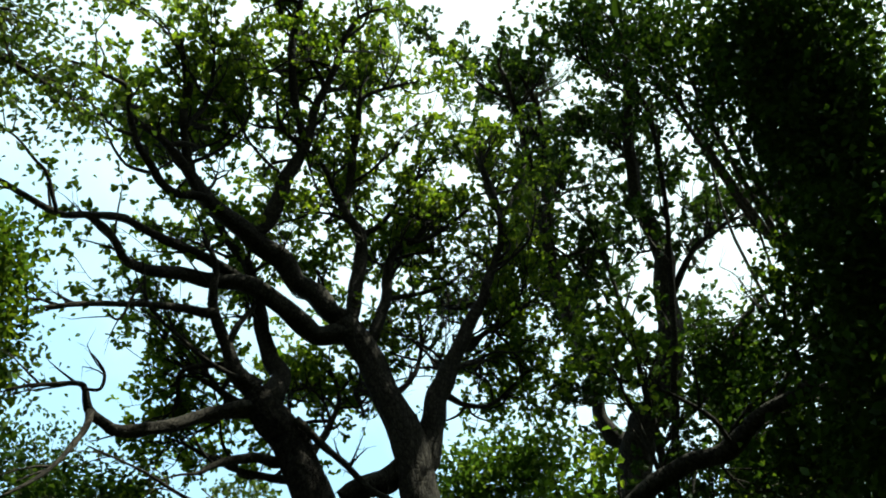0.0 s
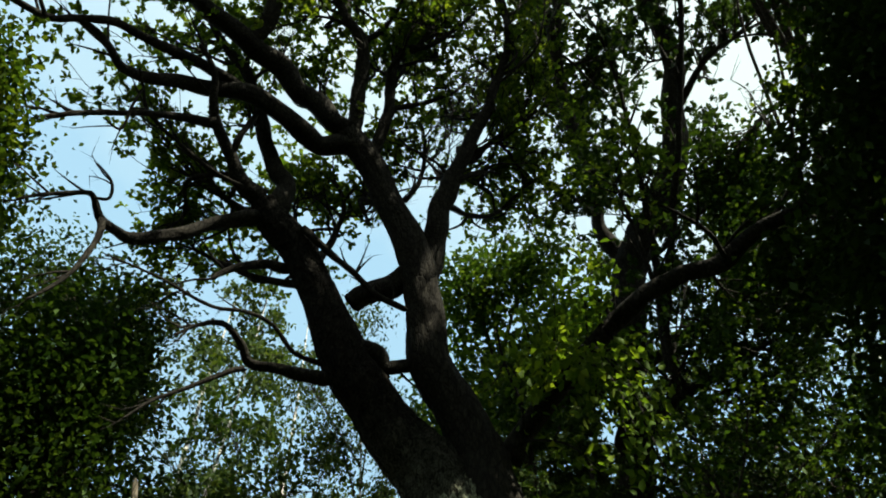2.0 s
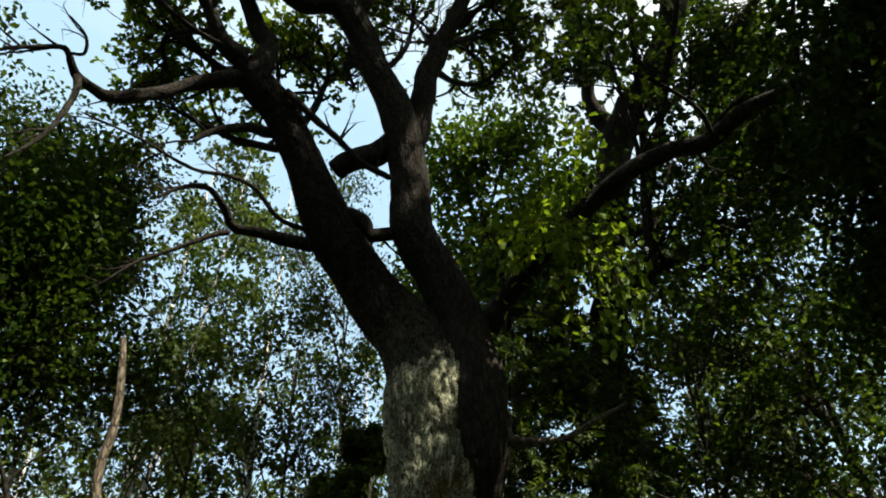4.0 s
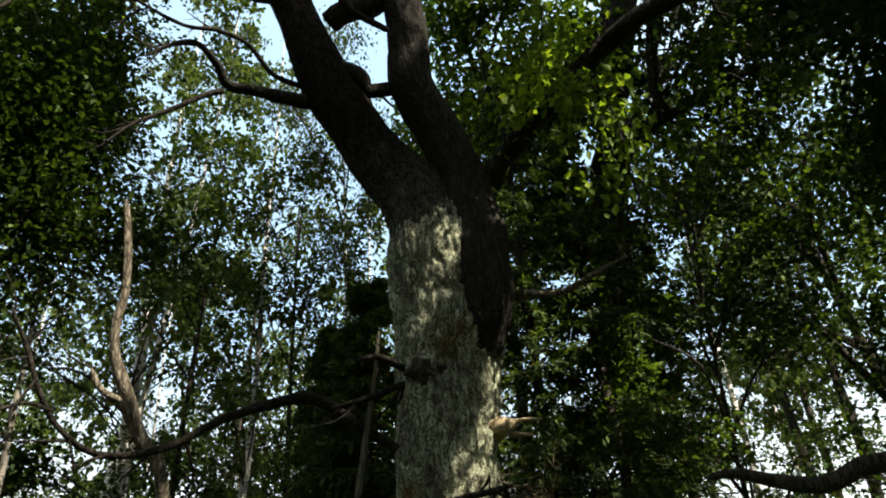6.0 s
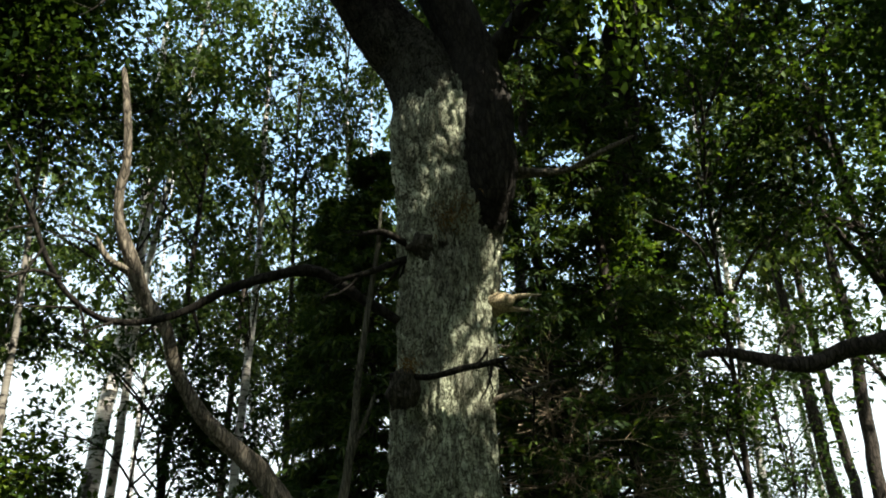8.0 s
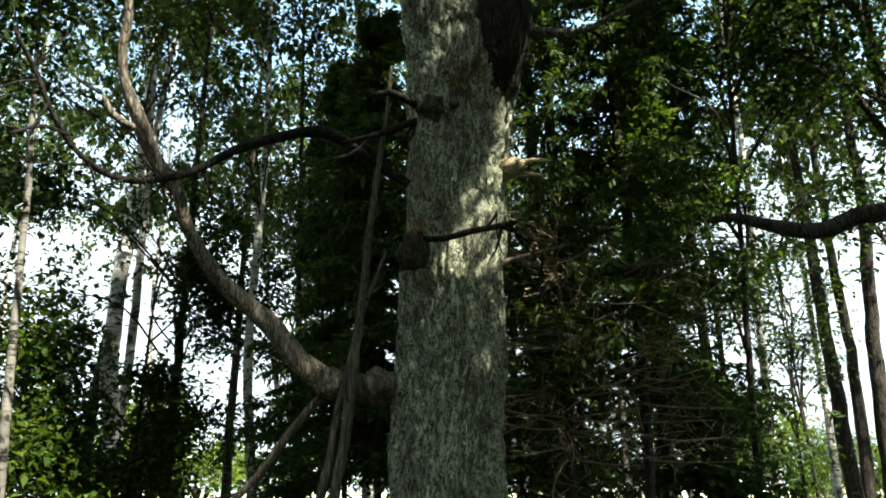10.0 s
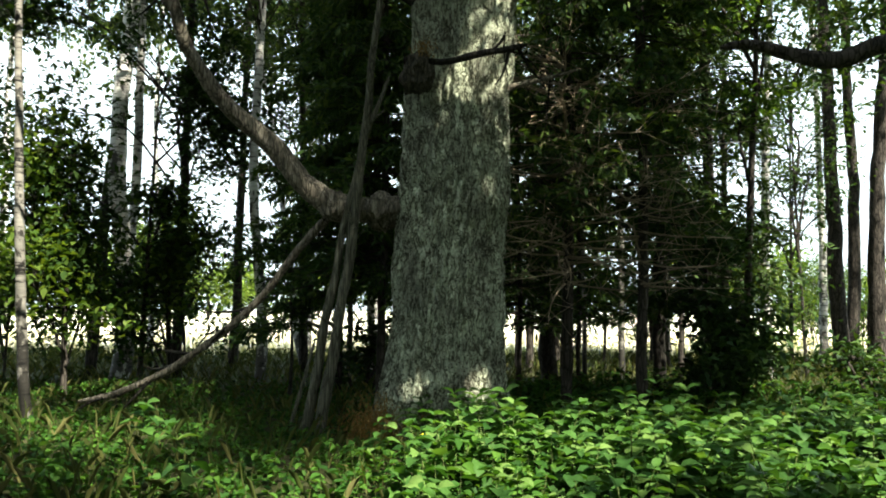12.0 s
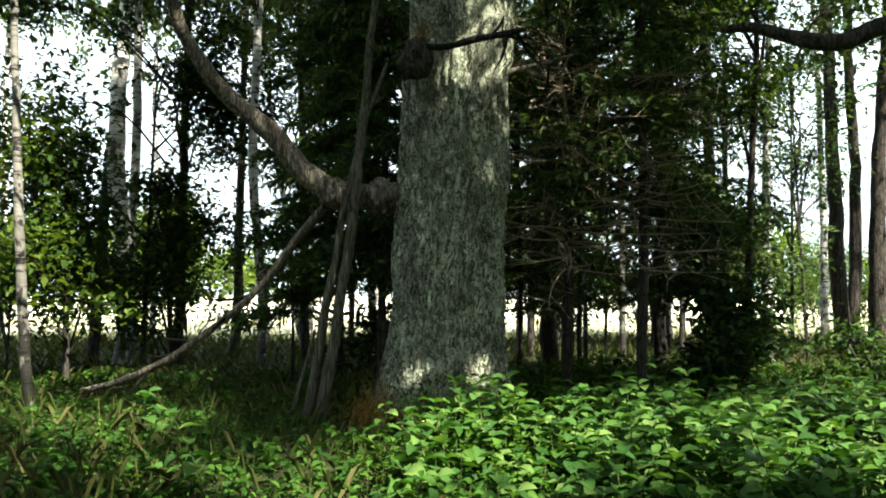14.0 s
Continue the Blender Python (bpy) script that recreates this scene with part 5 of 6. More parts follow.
broadleaf("elm_tree", "dense leafy elm among the birches", (-6.0, 17.6, 0), (-5.2, 15.6, 15.5), 0.13,
          [(-7.4, 11.1, 12.2, 1.1, 1, 1), (-6.4, 12.0, 13.5, 1, 1, 0.8), (-7.6, 12.9, 11.7, 1.1, 0.9, 1), (-7.8, 13.0, 9.2, 0.9, 1, 0.9), (-7.2, 13.2, 7.1, 0.8, 0.8, 0.8), (-5.2, 16.1, 7.7, 0.9, 0.7, 0.8), (-5.3, 15.5, 5.9, 0.9, 0.7, 0.8),
           (-6.7, 14.6, 13.6, 1, 0.8, 0.8), (-7.1, 13.8, 5.2, 0.8, 0.7, 0.8), (-6.1, 14.9, 6.9, 0.8, 0.6, 1.2), (-7.4, 13.1, 6.8, 0.7, 0.6, 1), (-4.7, 16.5, 7.0, 0.8, 0.6, 1), (-5.9, 15.4, 5.4, 0.7, 0.5, 1), (-4.9, 15.8, 5.1, 0.7, 0.5, 1), (-6.2, 16.0, 8.3, 0.8, 0.6, 1), (-5.6, 16.5, 6.2, 1, 0.6, 1.5), (-4.8, 13.0, 14.6, 1, 0.9, 0.8)],
          32, 14, 0.15, DARK_BARK, DARK_LEAF, scatter=0.24, thick=0.02, group="elms among the birches")
broadleaf("elm_tree", "dense leafy elm close behind the oak", (-3.3, 18.6, 0), (-3.3, 16.4, 15.5), 0.11,
          [(-3.9, 14.0, 13.9, 1.1, 1.2, 1), (-3.7, 15.5, 12.0, 1.1, 1, 1), (-4.5, 15.4, 9.7, 1, 0.8, 0.9), (-2.6, 16.4, 10.8, 1, 1, 1), (-3.4, 16.4, 8.2, 1.1, 1, 1), (-3.9, 17.0, 6.1, 1, 0.9, 1), (-4.3, 17.0, 5.7, 0.8, 0.7, 1.4), (-5.0, 17.4, 4.9, 0.8, 0.45, 1.0), (-3.7, 17.2, 4.6, 0.6, 0.4, 0.7), (-2.7, 14.6, 15.0, 1.0, 1.0, 1), (-2.9, 16.0, 12.4, 1.0, 0.9, 1), (-1.9, 16.2, 13.6, 0.9, 0.9, 1)],
          32, 14, 0.15, DARK_BARK, DARK_LEAF, scatter=0.24, thick=0.02, group="elms among the birches")
broadleaf("elm_tree", "young dark elm with large leaves below the birches", (-5.9, 15.2, 0), (-5.6, 14.9, 6.4), 0.06,
          [(-6.8, 13.2, 3.9, 0.7, 0.52, 1), (-6.5, 13.4, 2.9, 0.7, 0.52, 1), (-6.9, 13.3, 2.2, 0.6, 0.45, 1), (-5.6, 15.4, 3.8, 0.6, 0.45, 1),
           (-5.2, 15.6, 2.9, 0.65, 0.49, 1), (-5.6, 15.5, 2.4, 0.5, 0.38, 1), (-5.2, 15.5, 6.3, 0.6, 0.45, 1), (-4.6, 15.9, 5.5, 0.55, 0.41, 1)],
          34, 14, 0.15, DARK_BARK, DARK_LEAF, scatter=0.22, thick=0.018, group="elms among the birches")
broadleaf("rowan_tree", "young leafy tree with fresh green leaves beside the spruces", (5.0, 12.9, 0), (4.9, 10.9, 12), 0.07,
          [(3.7, 10.9, 7.7, 0.8, 0.7, 0.9), (4.7, 10.6, 8.6, 0.9, 0.8, 1), (3.3, 11.5, 6.7, 0.8, 0.6, 0.9), (5.7, 10.2, 9.3, 0.9, 0.8, 0.9), (4.4, 10.1, 10.3, 0.9, 0.8, 0.9),
           (5.4, 9.6, 11.0, 0.9, 0.8, 1), (6.4, 9.2, 10.0, 0.9, 0.8, 0.9), (6.0, 11.1, 7.7, 0.7, 0.5, 0.5), (7.0, 9.8, 8.8, 0.7, 0.7, 0.6), (4.4, 11.3, 6.2, 0.7, 0.5, 0.6), (4.9, 12.1, 4.9, 0.7, 0.4, 0.5)],
          44, 15, 0.115, DARK_BARK, ALDER_LEAF, scatter=0.2, thick=0.022)
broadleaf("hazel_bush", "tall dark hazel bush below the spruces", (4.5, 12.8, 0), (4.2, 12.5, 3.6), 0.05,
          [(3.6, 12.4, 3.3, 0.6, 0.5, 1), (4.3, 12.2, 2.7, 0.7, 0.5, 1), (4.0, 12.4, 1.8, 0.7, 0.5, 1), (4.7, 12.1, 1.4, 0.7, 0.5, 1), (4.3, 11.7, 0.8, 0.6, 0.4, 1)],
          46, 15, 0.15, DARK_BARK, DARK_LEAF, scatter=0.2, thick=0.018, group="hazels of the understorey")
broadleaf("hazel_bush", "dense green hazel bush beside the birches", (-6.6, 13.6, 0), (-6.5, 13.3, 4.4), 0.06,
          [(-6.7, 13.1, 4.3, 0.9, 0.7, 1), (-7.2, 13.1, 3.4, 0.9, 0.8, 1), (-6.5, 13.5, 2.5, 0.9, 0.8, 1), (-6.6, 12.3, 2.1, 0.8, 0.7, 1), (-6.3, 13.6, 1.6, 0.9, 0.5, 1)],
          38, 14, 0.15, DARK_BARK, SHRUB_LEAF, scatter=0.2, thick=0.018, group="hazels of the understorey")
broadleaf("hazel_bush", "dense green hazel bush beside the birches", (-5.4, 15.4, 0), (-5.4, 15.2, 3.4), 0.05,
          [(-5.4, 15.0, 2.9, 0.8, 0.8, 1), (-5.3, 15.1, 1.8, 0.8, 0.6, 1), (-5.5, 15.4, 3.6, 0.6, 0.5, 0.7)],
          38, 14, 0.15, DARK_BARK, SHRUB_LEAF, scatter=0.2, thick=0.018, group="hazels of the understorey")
broadleaf("birch_tree", "birch with pale hanging foliage behind the oak", (-1.6, 18.2, 0), (-2.0, 14.8, 18.0), 0.1,
          [(-1.9, 12.2, 17.3, 0.9, 1.0, 1), (-2.5, 13.9, 15.0, 0.9, 1.0, 1), (-1.4, 13.9, 15.9, 0.9, 1.0, 1), (-2.2, 15.0, 13.4, 0.9, 0.9, 1), (-3.3, 13.4, 16.6, 0.9, 0.9, 1), (-1.0, 14.4, 14.0, 0.7, 0.9, 0.8)],
          60, 16, 0.1, BIRCH_BARK, BIRCH_LEAF, hang=0.5, scatter=0.22, thick=0.02)
broadleaf("alder_tree", "thin leafy tree at the edge of the meadow", (10.2, 22.6, 0), (10.2, 22.2, 9.5), 0.06,
          [(9.3, 22.0, 7.5, 0.8, 0.6, 0.8), (10.5, 22.0, 8.5, 0.8, 0.6, 0.8), (11.5, 22.0, 7.2, 0.8, 0.6, 0.8), (8.7, 21.4, 6.2, 0.7, 0.6, 0.7), (10.1, 22.0, 5.6, 0.7, 0.5, 0.6), (11.2, 22.4, 4.6, 0.7, 0.5, 0.6), (9.4, 22.2, 4.0, 0.7, 0.5, 0.6)],
          34, 13, 0.15, DARK_BARK, ALDER_LEAF, scatter=0.26, thick=0.02)
broadleaf("birch_tree", "birch whose hanging leafy twigs reach overhead", (-7.5, -2.5, 0), (-6.2, -0.9, 16), 0.18,
          [(-4.5, 0.2, 10.6, 0.8, 0.7, 1), (-3.9, 1.2, 10.7, 0.5, 0.5, 0.35), (-6.0, 0.3, 12.5, 1.3, 1.2, 1), (-7, -2, 13, 1.6, 1.8, 1)],
          80, 20, 0.08, BIRCH_BARK, BIRCH_LEAF, hang=0.3)


rng = np.random.default_rng(23)


# ---- birches ----
def birch(base, top, radius, seed, height_from=0.3, branches=52, leaves_each=76, dark=False, group="birches of the wood", leaf=0.135):
    t = thing("birch_tree", "slim birch with white black-marked bark and hanging leaves" if dark != 1 else "slim dark-barked tree with a thin leafy crown",
              "tree", group, at=base)
    top = np.array(top, float) - base
    ks = (0, 0.05, 0.2, 0.4, 0.6, 0.8, 1)
    line = [(*(top * k + (0, 0, -0.2 if k == 0 else 0) + np.append(rng.normal(size=2) * radius * ((0.25 if dark == 1 else 0.8) if 0 < k < 1 else 0), 0)), radius * (1.15 - 1.05 * k)) for k in ks]
    v, f = tube(line, 0.3, 10, 0.12, 0.08, seed, flare=0.15)
    quads("trunk", v, f, (BIRCH_BARK, DARK_BARK, GREY_BIRCH)[dark], t)
    level = rng.random(max(6, branches // 4))
    k = height_from + (0.98 - height_from) * np.clip(level[rng.integers(0, len(level), branches)] + rng.normal(size=branches) * 0.015, 0, 1)
    p0 = top * k[:, None]
    a = rng.random(branches) * 2 * np.pi
    reach = (0.6 + 2.4 * (1 - k) ** 0.7) * (0.6 + 0.6 * rng.random(branches)) * np.linalg.norm(top) / 20
    out = np.stack([np.cos(a), np.sin(a), 0 * a], 1)
    p1 = p0 + out * (reach * 0.6)[:, None] + (0, 0, 1) * reach[:, None] * 0.7
    p2 = p0 + out * reach[:, None] * 1.15 + (0, 0, 1) * reach[:, None] * 0.35
    tw = [twig_mesh(p0, p1, p2, 0.012 + radius * 0.12 * (1 - k), np.full(branches, 0.004), 5, 4)]
    n = 4
    t2 = 0.35 + 0.65 * rng.random((branches, n))[..., None]
    q0 = ((1 - t2) ** 2 * p0[:, None] + 2 * t2 * (1 - t2) * p1[:, None] + t2**2 * p2[:, None]).reshape(-1, 3)
    m = len(q0)
    L = 0.5 + 0.9 * rng.random(m)
    o2 = unit(np.repeat(out, n, 0) * 0.5 + random_units(m) * (1, 1, 0.2))
    q1 = q0 + o2 * L[:, None] * 0.4
    q2 = q0 + o2 * L[:, None] * 0.6 - (0, 0, 1) * L[:, None] * 0.75
    tw.append(twig_mesh(q0, q1, q2, np.full(m, 0.006), np.full(m, 0.002), 2, 3))
    ln = max(4, leaves_each // n)
    s = rng.random((m, ln))[..., None]
    base_l = ((1 - s) ** 2 * q0[:, None] + 2 * s * (1 - s) * q1[:, None] + s**2 * q2[:, None]).reshape(-1, 3) + rng.normal(size=(m * ln, 3)) * 0.085
    c = len(base_l)
    ll = leaf * (0.7 + 0.6 * rng.random(c))
    lv, lf = leaf_mesh(base_l, unit(random_units(c) * 0.9 + (0, 0, -0.8)), random_units(c, 0.6), ll, ll * 0.8, plain=True)
    tv, tf = joined(tw)
    tagged(quads("branchwork", tv, tf, DARK_BARK, t), kind="stuff")
    quads("crown", lv, lf, BIRCH_LEAF, t, False)
    return t


BIRCHES = [(-5.57, 10.60, -6.92, 10.60, 15, 0.065, 0.62, 2),
           (-7.08, 17.00, -7.24, 17.00, 25, 0.190, 0.33, 0),
           (-8.13, 18.00, -7.01, 18.00, 18, 0.120, 0.35, 1),
           (-3.77, 16.00, -4.14, 16.00, 23, 0.100, 0.3, 0),
           (-5.68, 21.00, -5.21, 21.00, 19, 0.120, 0.4, 1),
           (-3.83, 22.00, -7.00, 22.00, 18, 0.100, 0.5, 0),
           (10.29, 20.00, 9.93, 20.00, 21, 0.190, 0.45, 1),
           (11.73, 22.00, 11.81, 22.00, 22, 0.170, 0.5, 1),
           (10.61, 19.00, 11.65, 19.00, 21, 0.200, 0.5, 1)]
made = []
for s, (x, y, tx, ty, h, r, low, dark) in enumerate(BIRCHES):
    made.append(birch((x, y, 0), (tx, ty, h), r, 150.0 + s, low, dark=dark))
made.append(birch((-7.4, 17.7, 0), (-5.2, 14.6, 22), 0.11, 168.0, 0.42, 64, 104, leaf=0.15))
# the rest of the wood repeats two fuller ones
full = [birch((-13, 15, 0), (-13.4, 15, 21), 0.10, 170.0, 0.42, 70, 72, leaf=0.165), birch((-17, 25, 0), (-16.7, 25, 23), 0.125, 171.0, 0.42, 74, 72, leaf=0.165)]
REST = [(-9.4, 25, 300), (-2.4, 26, 40), (-12, 9, 220), (-16, 28, 310), (-4.8, 28, 75),
        (0.4, 25, 15), (8.2, 19.5, 140), (11.5, 23.5, 40), (4.0, 27, 200), (13.5, 16, 20), (16, 22, 110), (8.5, 29, 250), (18, 14, 300),
        # these two are added unseen at the left and back, against skylight
        (-12, -4, 90), (-15, 3, 170)]
for s, (x, y, turn) in enumerate(REST):
    size = 0.85 + 0.3 * rng.random()
    copy_thing(full[s % 2], pose(x, y, 0, 0, 0, turn) @ Matrix.Scale(size, 4))
# unseen birch added on the right to dapple the herbs
copy_thing(made[3], pose(10.6, 0.2, 0, 0, 0, 80) @ Matrix.Scale(0.7, 4))


rng = np.random.default_rng(24)


# ---- thin dark trunks among and beyond the spruces ----
def stem_tree(base, top, radius, seed, bark, crown_from=0.55, n=420):
    t = thing("young_tree", "thin straight young tree with a dark stem", "tree", "young trees behind the oak", at=base)
    d = np.array(top, float) - base
    line = [(*(d * k + (0, 0, -0.2 if k == 0 else 0)), 0.75 * radius * (1.1 - 0.8 * k)) for k in (0, 0.1, 0.4, 0.7, 1)]
    v, f = tube(line, 0.25, 12, 0.12, 0.1, seed)
    quads("trunk", v, f, bark, t)
    blobs = [(*(d * k + rng.normal(size=3) * (0.5, 0.5, 0.2)), 1.0, 0.7, 1) for k in np.linspace(crown_from, 0.98, 5)]
    (tv, tf), (lv, lf) = blob_crown(blobs, [d * k for k in np.linspace(0.2, 1, 12)], n // 14, 14, 0.12, 0.3, thick=0.025, plain=True)
    tagged(quads("branchwork", tv, tf, DARK_BARK, t), kind="stuff")
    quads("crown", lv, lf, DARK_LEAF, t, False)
    return t


YOUNG = [(1.96, 20, 0, 9, 0.1, 0),
         (2.36, 21, 0.3, 11, 0.14, 0),
         (3.23, 22, -0.2, 12, 0.17, 0),
         (3.57, 22, 0.2, 11, 0.14, 0),
         (2.61, 17, 0.2, 8, 0.04, 1),
         (3.22, 17.5, 0, 9, 0.07, 1),
         (4.41, 19, 0.1, 10, 0.1, 1),
         (6.11, 21, -0.5, 11, 0.11, 0),
         (5.55, 18, 0.2, 10, 0.09, 0),
         (6.72, 19, 0, 11, 0.13, 0),
         (7.14, 19.5, 0.2, 11, 0.12, 0),
         (8.47, 18, -0.2, 8, 0.05, 0),
         (-2.37, 20, 0, 9, 0.1, 0),
         (-4.19, 24, -0.4, 9, 0.09, 0),
         (5.11, 15, 0, 4, 0.035, 1)]
for s, (x, y, dx, h, r, white) in enumerate(YOUNG):
    stem_tree((x, y, 0), (x + dx, y + 0.2, h), r, 200.0 + s, GREY_BIRCH if white else DARK_BARK)


rng = np.random.default_rng(25)


# ---- spruces ----
def spruce(base, height, reach, seed, whorls=26, bare_to=0.0, sprays=9, group="spruces by the oak"):
    t = thing("spruce_tree", "dark spruce with drooping needle sprays and dry lower twigs", "tree", group, at=base)
    line = [(0, 0, -0.2, height * 0.004 + 0.03), (0.05, 0, height * 0.3, height * 0.004 + 0.02), (0, 0.04, height * 0.7, height * 0.006), (0, 0, height, 0.01)]
    v, f = tube(line, 0.25, 12, 0.2, 0.1, seed)
    quads("trunk", v, f, DARK_BARK, t)
    tw, needles = [], []
    z = np.repeat(np.linspace(max(0.8, bare_to), height * 0.98, whorls), 6) + rng.normal(size=whorls * 6) * 0.12
    a = rng.random(len(z)) * 2 * np.pi
    L = reach * (1 - z / height) ** 0.75 * (0.6 + 0.5 * rng.random(len(z))) + 0.15
    out = np.stack([np.cos(a), np.sin(a), 0 * a], 1)
    p0 = np.stack([0 * z, 0 * z, z], 1)
    p1 = p0 + out * L[:, None] * 0.55 - (0, 0, 0.05) * L[:, None]
    p2 = p0 + out * L[:, None] - (0, 0, 1) * (L * 0.22)[:, None]
    tw.append(twig_mesh(p0, p1, p2, 0.008 + L * 0.008, np.full(len(z), 0.004), 4, 4))
    s = 0.2 + 0.8 * rng.random((len(z), sprays))[..., None]
    q0 = ((1 - s) ** 2 * p0[:, None] + 2 * s * (1 - s) * p1[:, None] + s**2 * p2[:, None]).reshape(-1, 3)
    m = len(q0)
    o = np.repeat(out, sprays, 0)
    lat = np.cross(o, (0, 0, 1.0)) * np.where(rng.random(m) < 0.5, -1, 1)[:, None]
    l2 = (0.25 + 0.45 * rng.random(m)) * np.repeat(np.clip(L / reach, 0.3, 1), sprays)
    q2 = q0 + unit(o * 0.6 + lat * 0.7 + random_units(m) * 0.25) * l2[:, None] - (0, 0, 1) * (l2 * 0.45)[:, None]
    q1 = (q0 + q2) / 2 + (0, 0, 1) * (l2 * 0.12)[:, None]
    tw.append(twig_mesh(q0, q1, q2, np.full(m, 0.005), np.full(m, 0.002), 2, 3))
    k = 7
    u3 = np.linspace(0.1, 1, k)[None, :, None]
    nb = ((1 - u3) ** 2 * q0[:, None] + 2 * u3 * (1 - u3) * q1[:, None] + u3**2 * q2[:, None]).reshape(-1, 3)
    c = len(nb)
    dirs = unit(np.repeat(q2 - q0, k, 0))
    sidev = unit(np.cross(dirs, random_units(c, 1.0)))
    nl = 0.155 * (0.7 + 0.6 * rng.random(c))
    alt = np.where(np.arange(c) % 2 == 0, 1.0, -1.0)[:, None]
    lv, lf = leaf_mesh(nb, unit(dirs * 0.8 + sidev * alt), random_units(c, 1.0), nl, nl * 0.3, fold=0.1, droop=0.1, plain=True)
    tv, tf = joined(tw)
    tagged(quads("branchwork", tv, tf, DARK_BARK, t), kind="stuff")
    quads("needles", lv, lf, NEEDLE, t, False)
    return t


def dry_twigs(tree, n, z0, z1, reach, toward=-0.5):
    """Bare brown twigs on the lower stem of a spruce."""
    z = z0 + (z1 - z0) * rng.random(n)
    a = toward * np.pi + rng.normal(size=n) * 0.8
    out = np.stack([np.cos(a), np.sin(a), 0 * a], 1)
    L = reach * (0.5 + 0.6 * rng.random(n))
    p0 = np.stack([0 * z, 0 * z, z], 1)
    p2 = p0 + out * L[:, None] + (0, 0, 1) * (rng.normal(size=n) * 0.15 * L - 0.1)[:, None]
    p1 = (p0 + p2) / 2 + random_units(n) * 0.15
    w = [twig_mesh(p0, p1, p2, np.full(n, 0.019), np.full(n, 0.005), 6, 5)]
    for _ in range(8):
        s = (0.3 + 0.7 * rng.random(n))[:, None]
        q0 = (1 - s) ** 2 * p0 + 2 * s * (1 - s) * p1 + s**2 * p2
        l2 = 0.2 + 0.5 * rng.random(n)
        q2 = q0 + unit(out * 0.7 + random_units(n)) * l2[:, None]
        w.append(twig_mesh(q0, (q0 + q2) / 2 + random_units(n) * 0.06, q2, np.full(n, 0.006), np.full(n, 0.002), 3, 3))
    v, f = joined(w)
    tagged(quads("dry_twig_tangle", v, f, SPRUCE_TWIG, tree), "brown leafless twigs", kind="stuff")


spruce_a = spruce((1.9, 11.9, 0), 15.0, 1.9, 300.0, 34, 3.3, 13)
dry_twigs(spruce_a, 50, 2.0, 6.0, 2.1, -0.64)
dry_twigs(spruce_a, 34, 2.4, 5.4, 2.5, -0.58)
spruce_b = spruce((2.9, 11.3, 0), 13.0, 1.8, 301.0, 34, 3.2, 13)
dry_twigs(spruce_b, 30, 1.9, 4.6, 1.6)
spruce_c = spruce((-1.0, 12.4, 0), 10.2, 2.0, 302.0, 40, 2.1, 19)
spruce((4.8, 14.0, 0), 12.5, 2.0, 303.0, 32, 1.9, 13)
copy_thing(spruce_c, pose(-1.9, 14.3, 0, 0, 0, 120) @ Matrix.Scale(1.0, 4))
spruce((1.5, 15.4, 0), 6.5, 1.5, 304.0, 20, 1.5, 10)
spruce((2.9, 16.6, 0), 7.0, 1.6, 305.0, 20, 1.6, 10)
spruce((-2.6, 13.2, 0), 2.3, 1.3, 306.0, 4, 1.4, 10)
copy_thing(spruce_a, pose(0.6, 16.5, 0, 0, 0, 80) @ Matrix.Scale(0.9, 4))


rng = np.random.default_rng(26)


# ---- understorey ----
def shrub(base, h, r, n, leaf, label, size=0.145, group="shrubs of the understorey"):
    t = thing("shrub", label, "shrub", group, at=base)
    blobs = [(rng.normal() * r * 0.45, rng.normal() * r * 0.45, h * k, r * 0.75, h * 0.22, 1) for k in (0.35, 0.5, 0.65, 0.82, 0.95)]
    (tv, tf), (lv, lf) = blob_crown(blobs, [(0, 0, h * k) for k in (-0.02, 0.1, 0.2)], n, 12, size, 0.24, thick=0.02, plain=True)
    tagged(quads("branchwork", tv, tf, DARK_BARK, t), kind="stuff")
    quads("leaves", lv, lf, leaf, t, False)
    return t


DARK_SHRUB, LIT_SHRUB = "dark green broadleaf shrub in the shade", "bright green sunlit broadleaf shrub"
SHRUBS = [(5.18, 14, 1.2, 0.7, 20, 0),
          (6.80, 12, 0.9, 0.8, 16, 0),
          (-5.48, 15.5, 3.4, 1.0, 26, 0),
          (-8.25, 17, 5.0, 1.3, 44, 0),
          (-8.43, 15, 5.6, 1.4, 50, 0),
          (-6.63, 20, 3.2, 1.4, 30, 0),
          (-1.37, 14, 1.4, 0.7, 16, 0),
          (13.65, 33, 4.4, 2.2, 60, 1),
          (16.77, 35, 4, 2.2, 50, 1),
          (16.90, 31, 3.2, 1.8, 40, 1),
          (6.57, 26, 2.6, 1.4, 26, 0),
          (4.46, 27, 2.2, 1.3, 24, 0),
          (17.52, 36, 3, 1.6, 26, 1),
          (-12.14, 30, 3, 1.6, 26, 1)]
# lit ones take the lighter leaf, the rest have shade in their leaf colour
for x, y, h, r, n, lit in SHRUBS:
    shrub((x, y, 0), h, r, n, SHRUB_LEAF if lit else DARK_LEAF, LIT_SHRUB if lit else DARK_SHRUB)

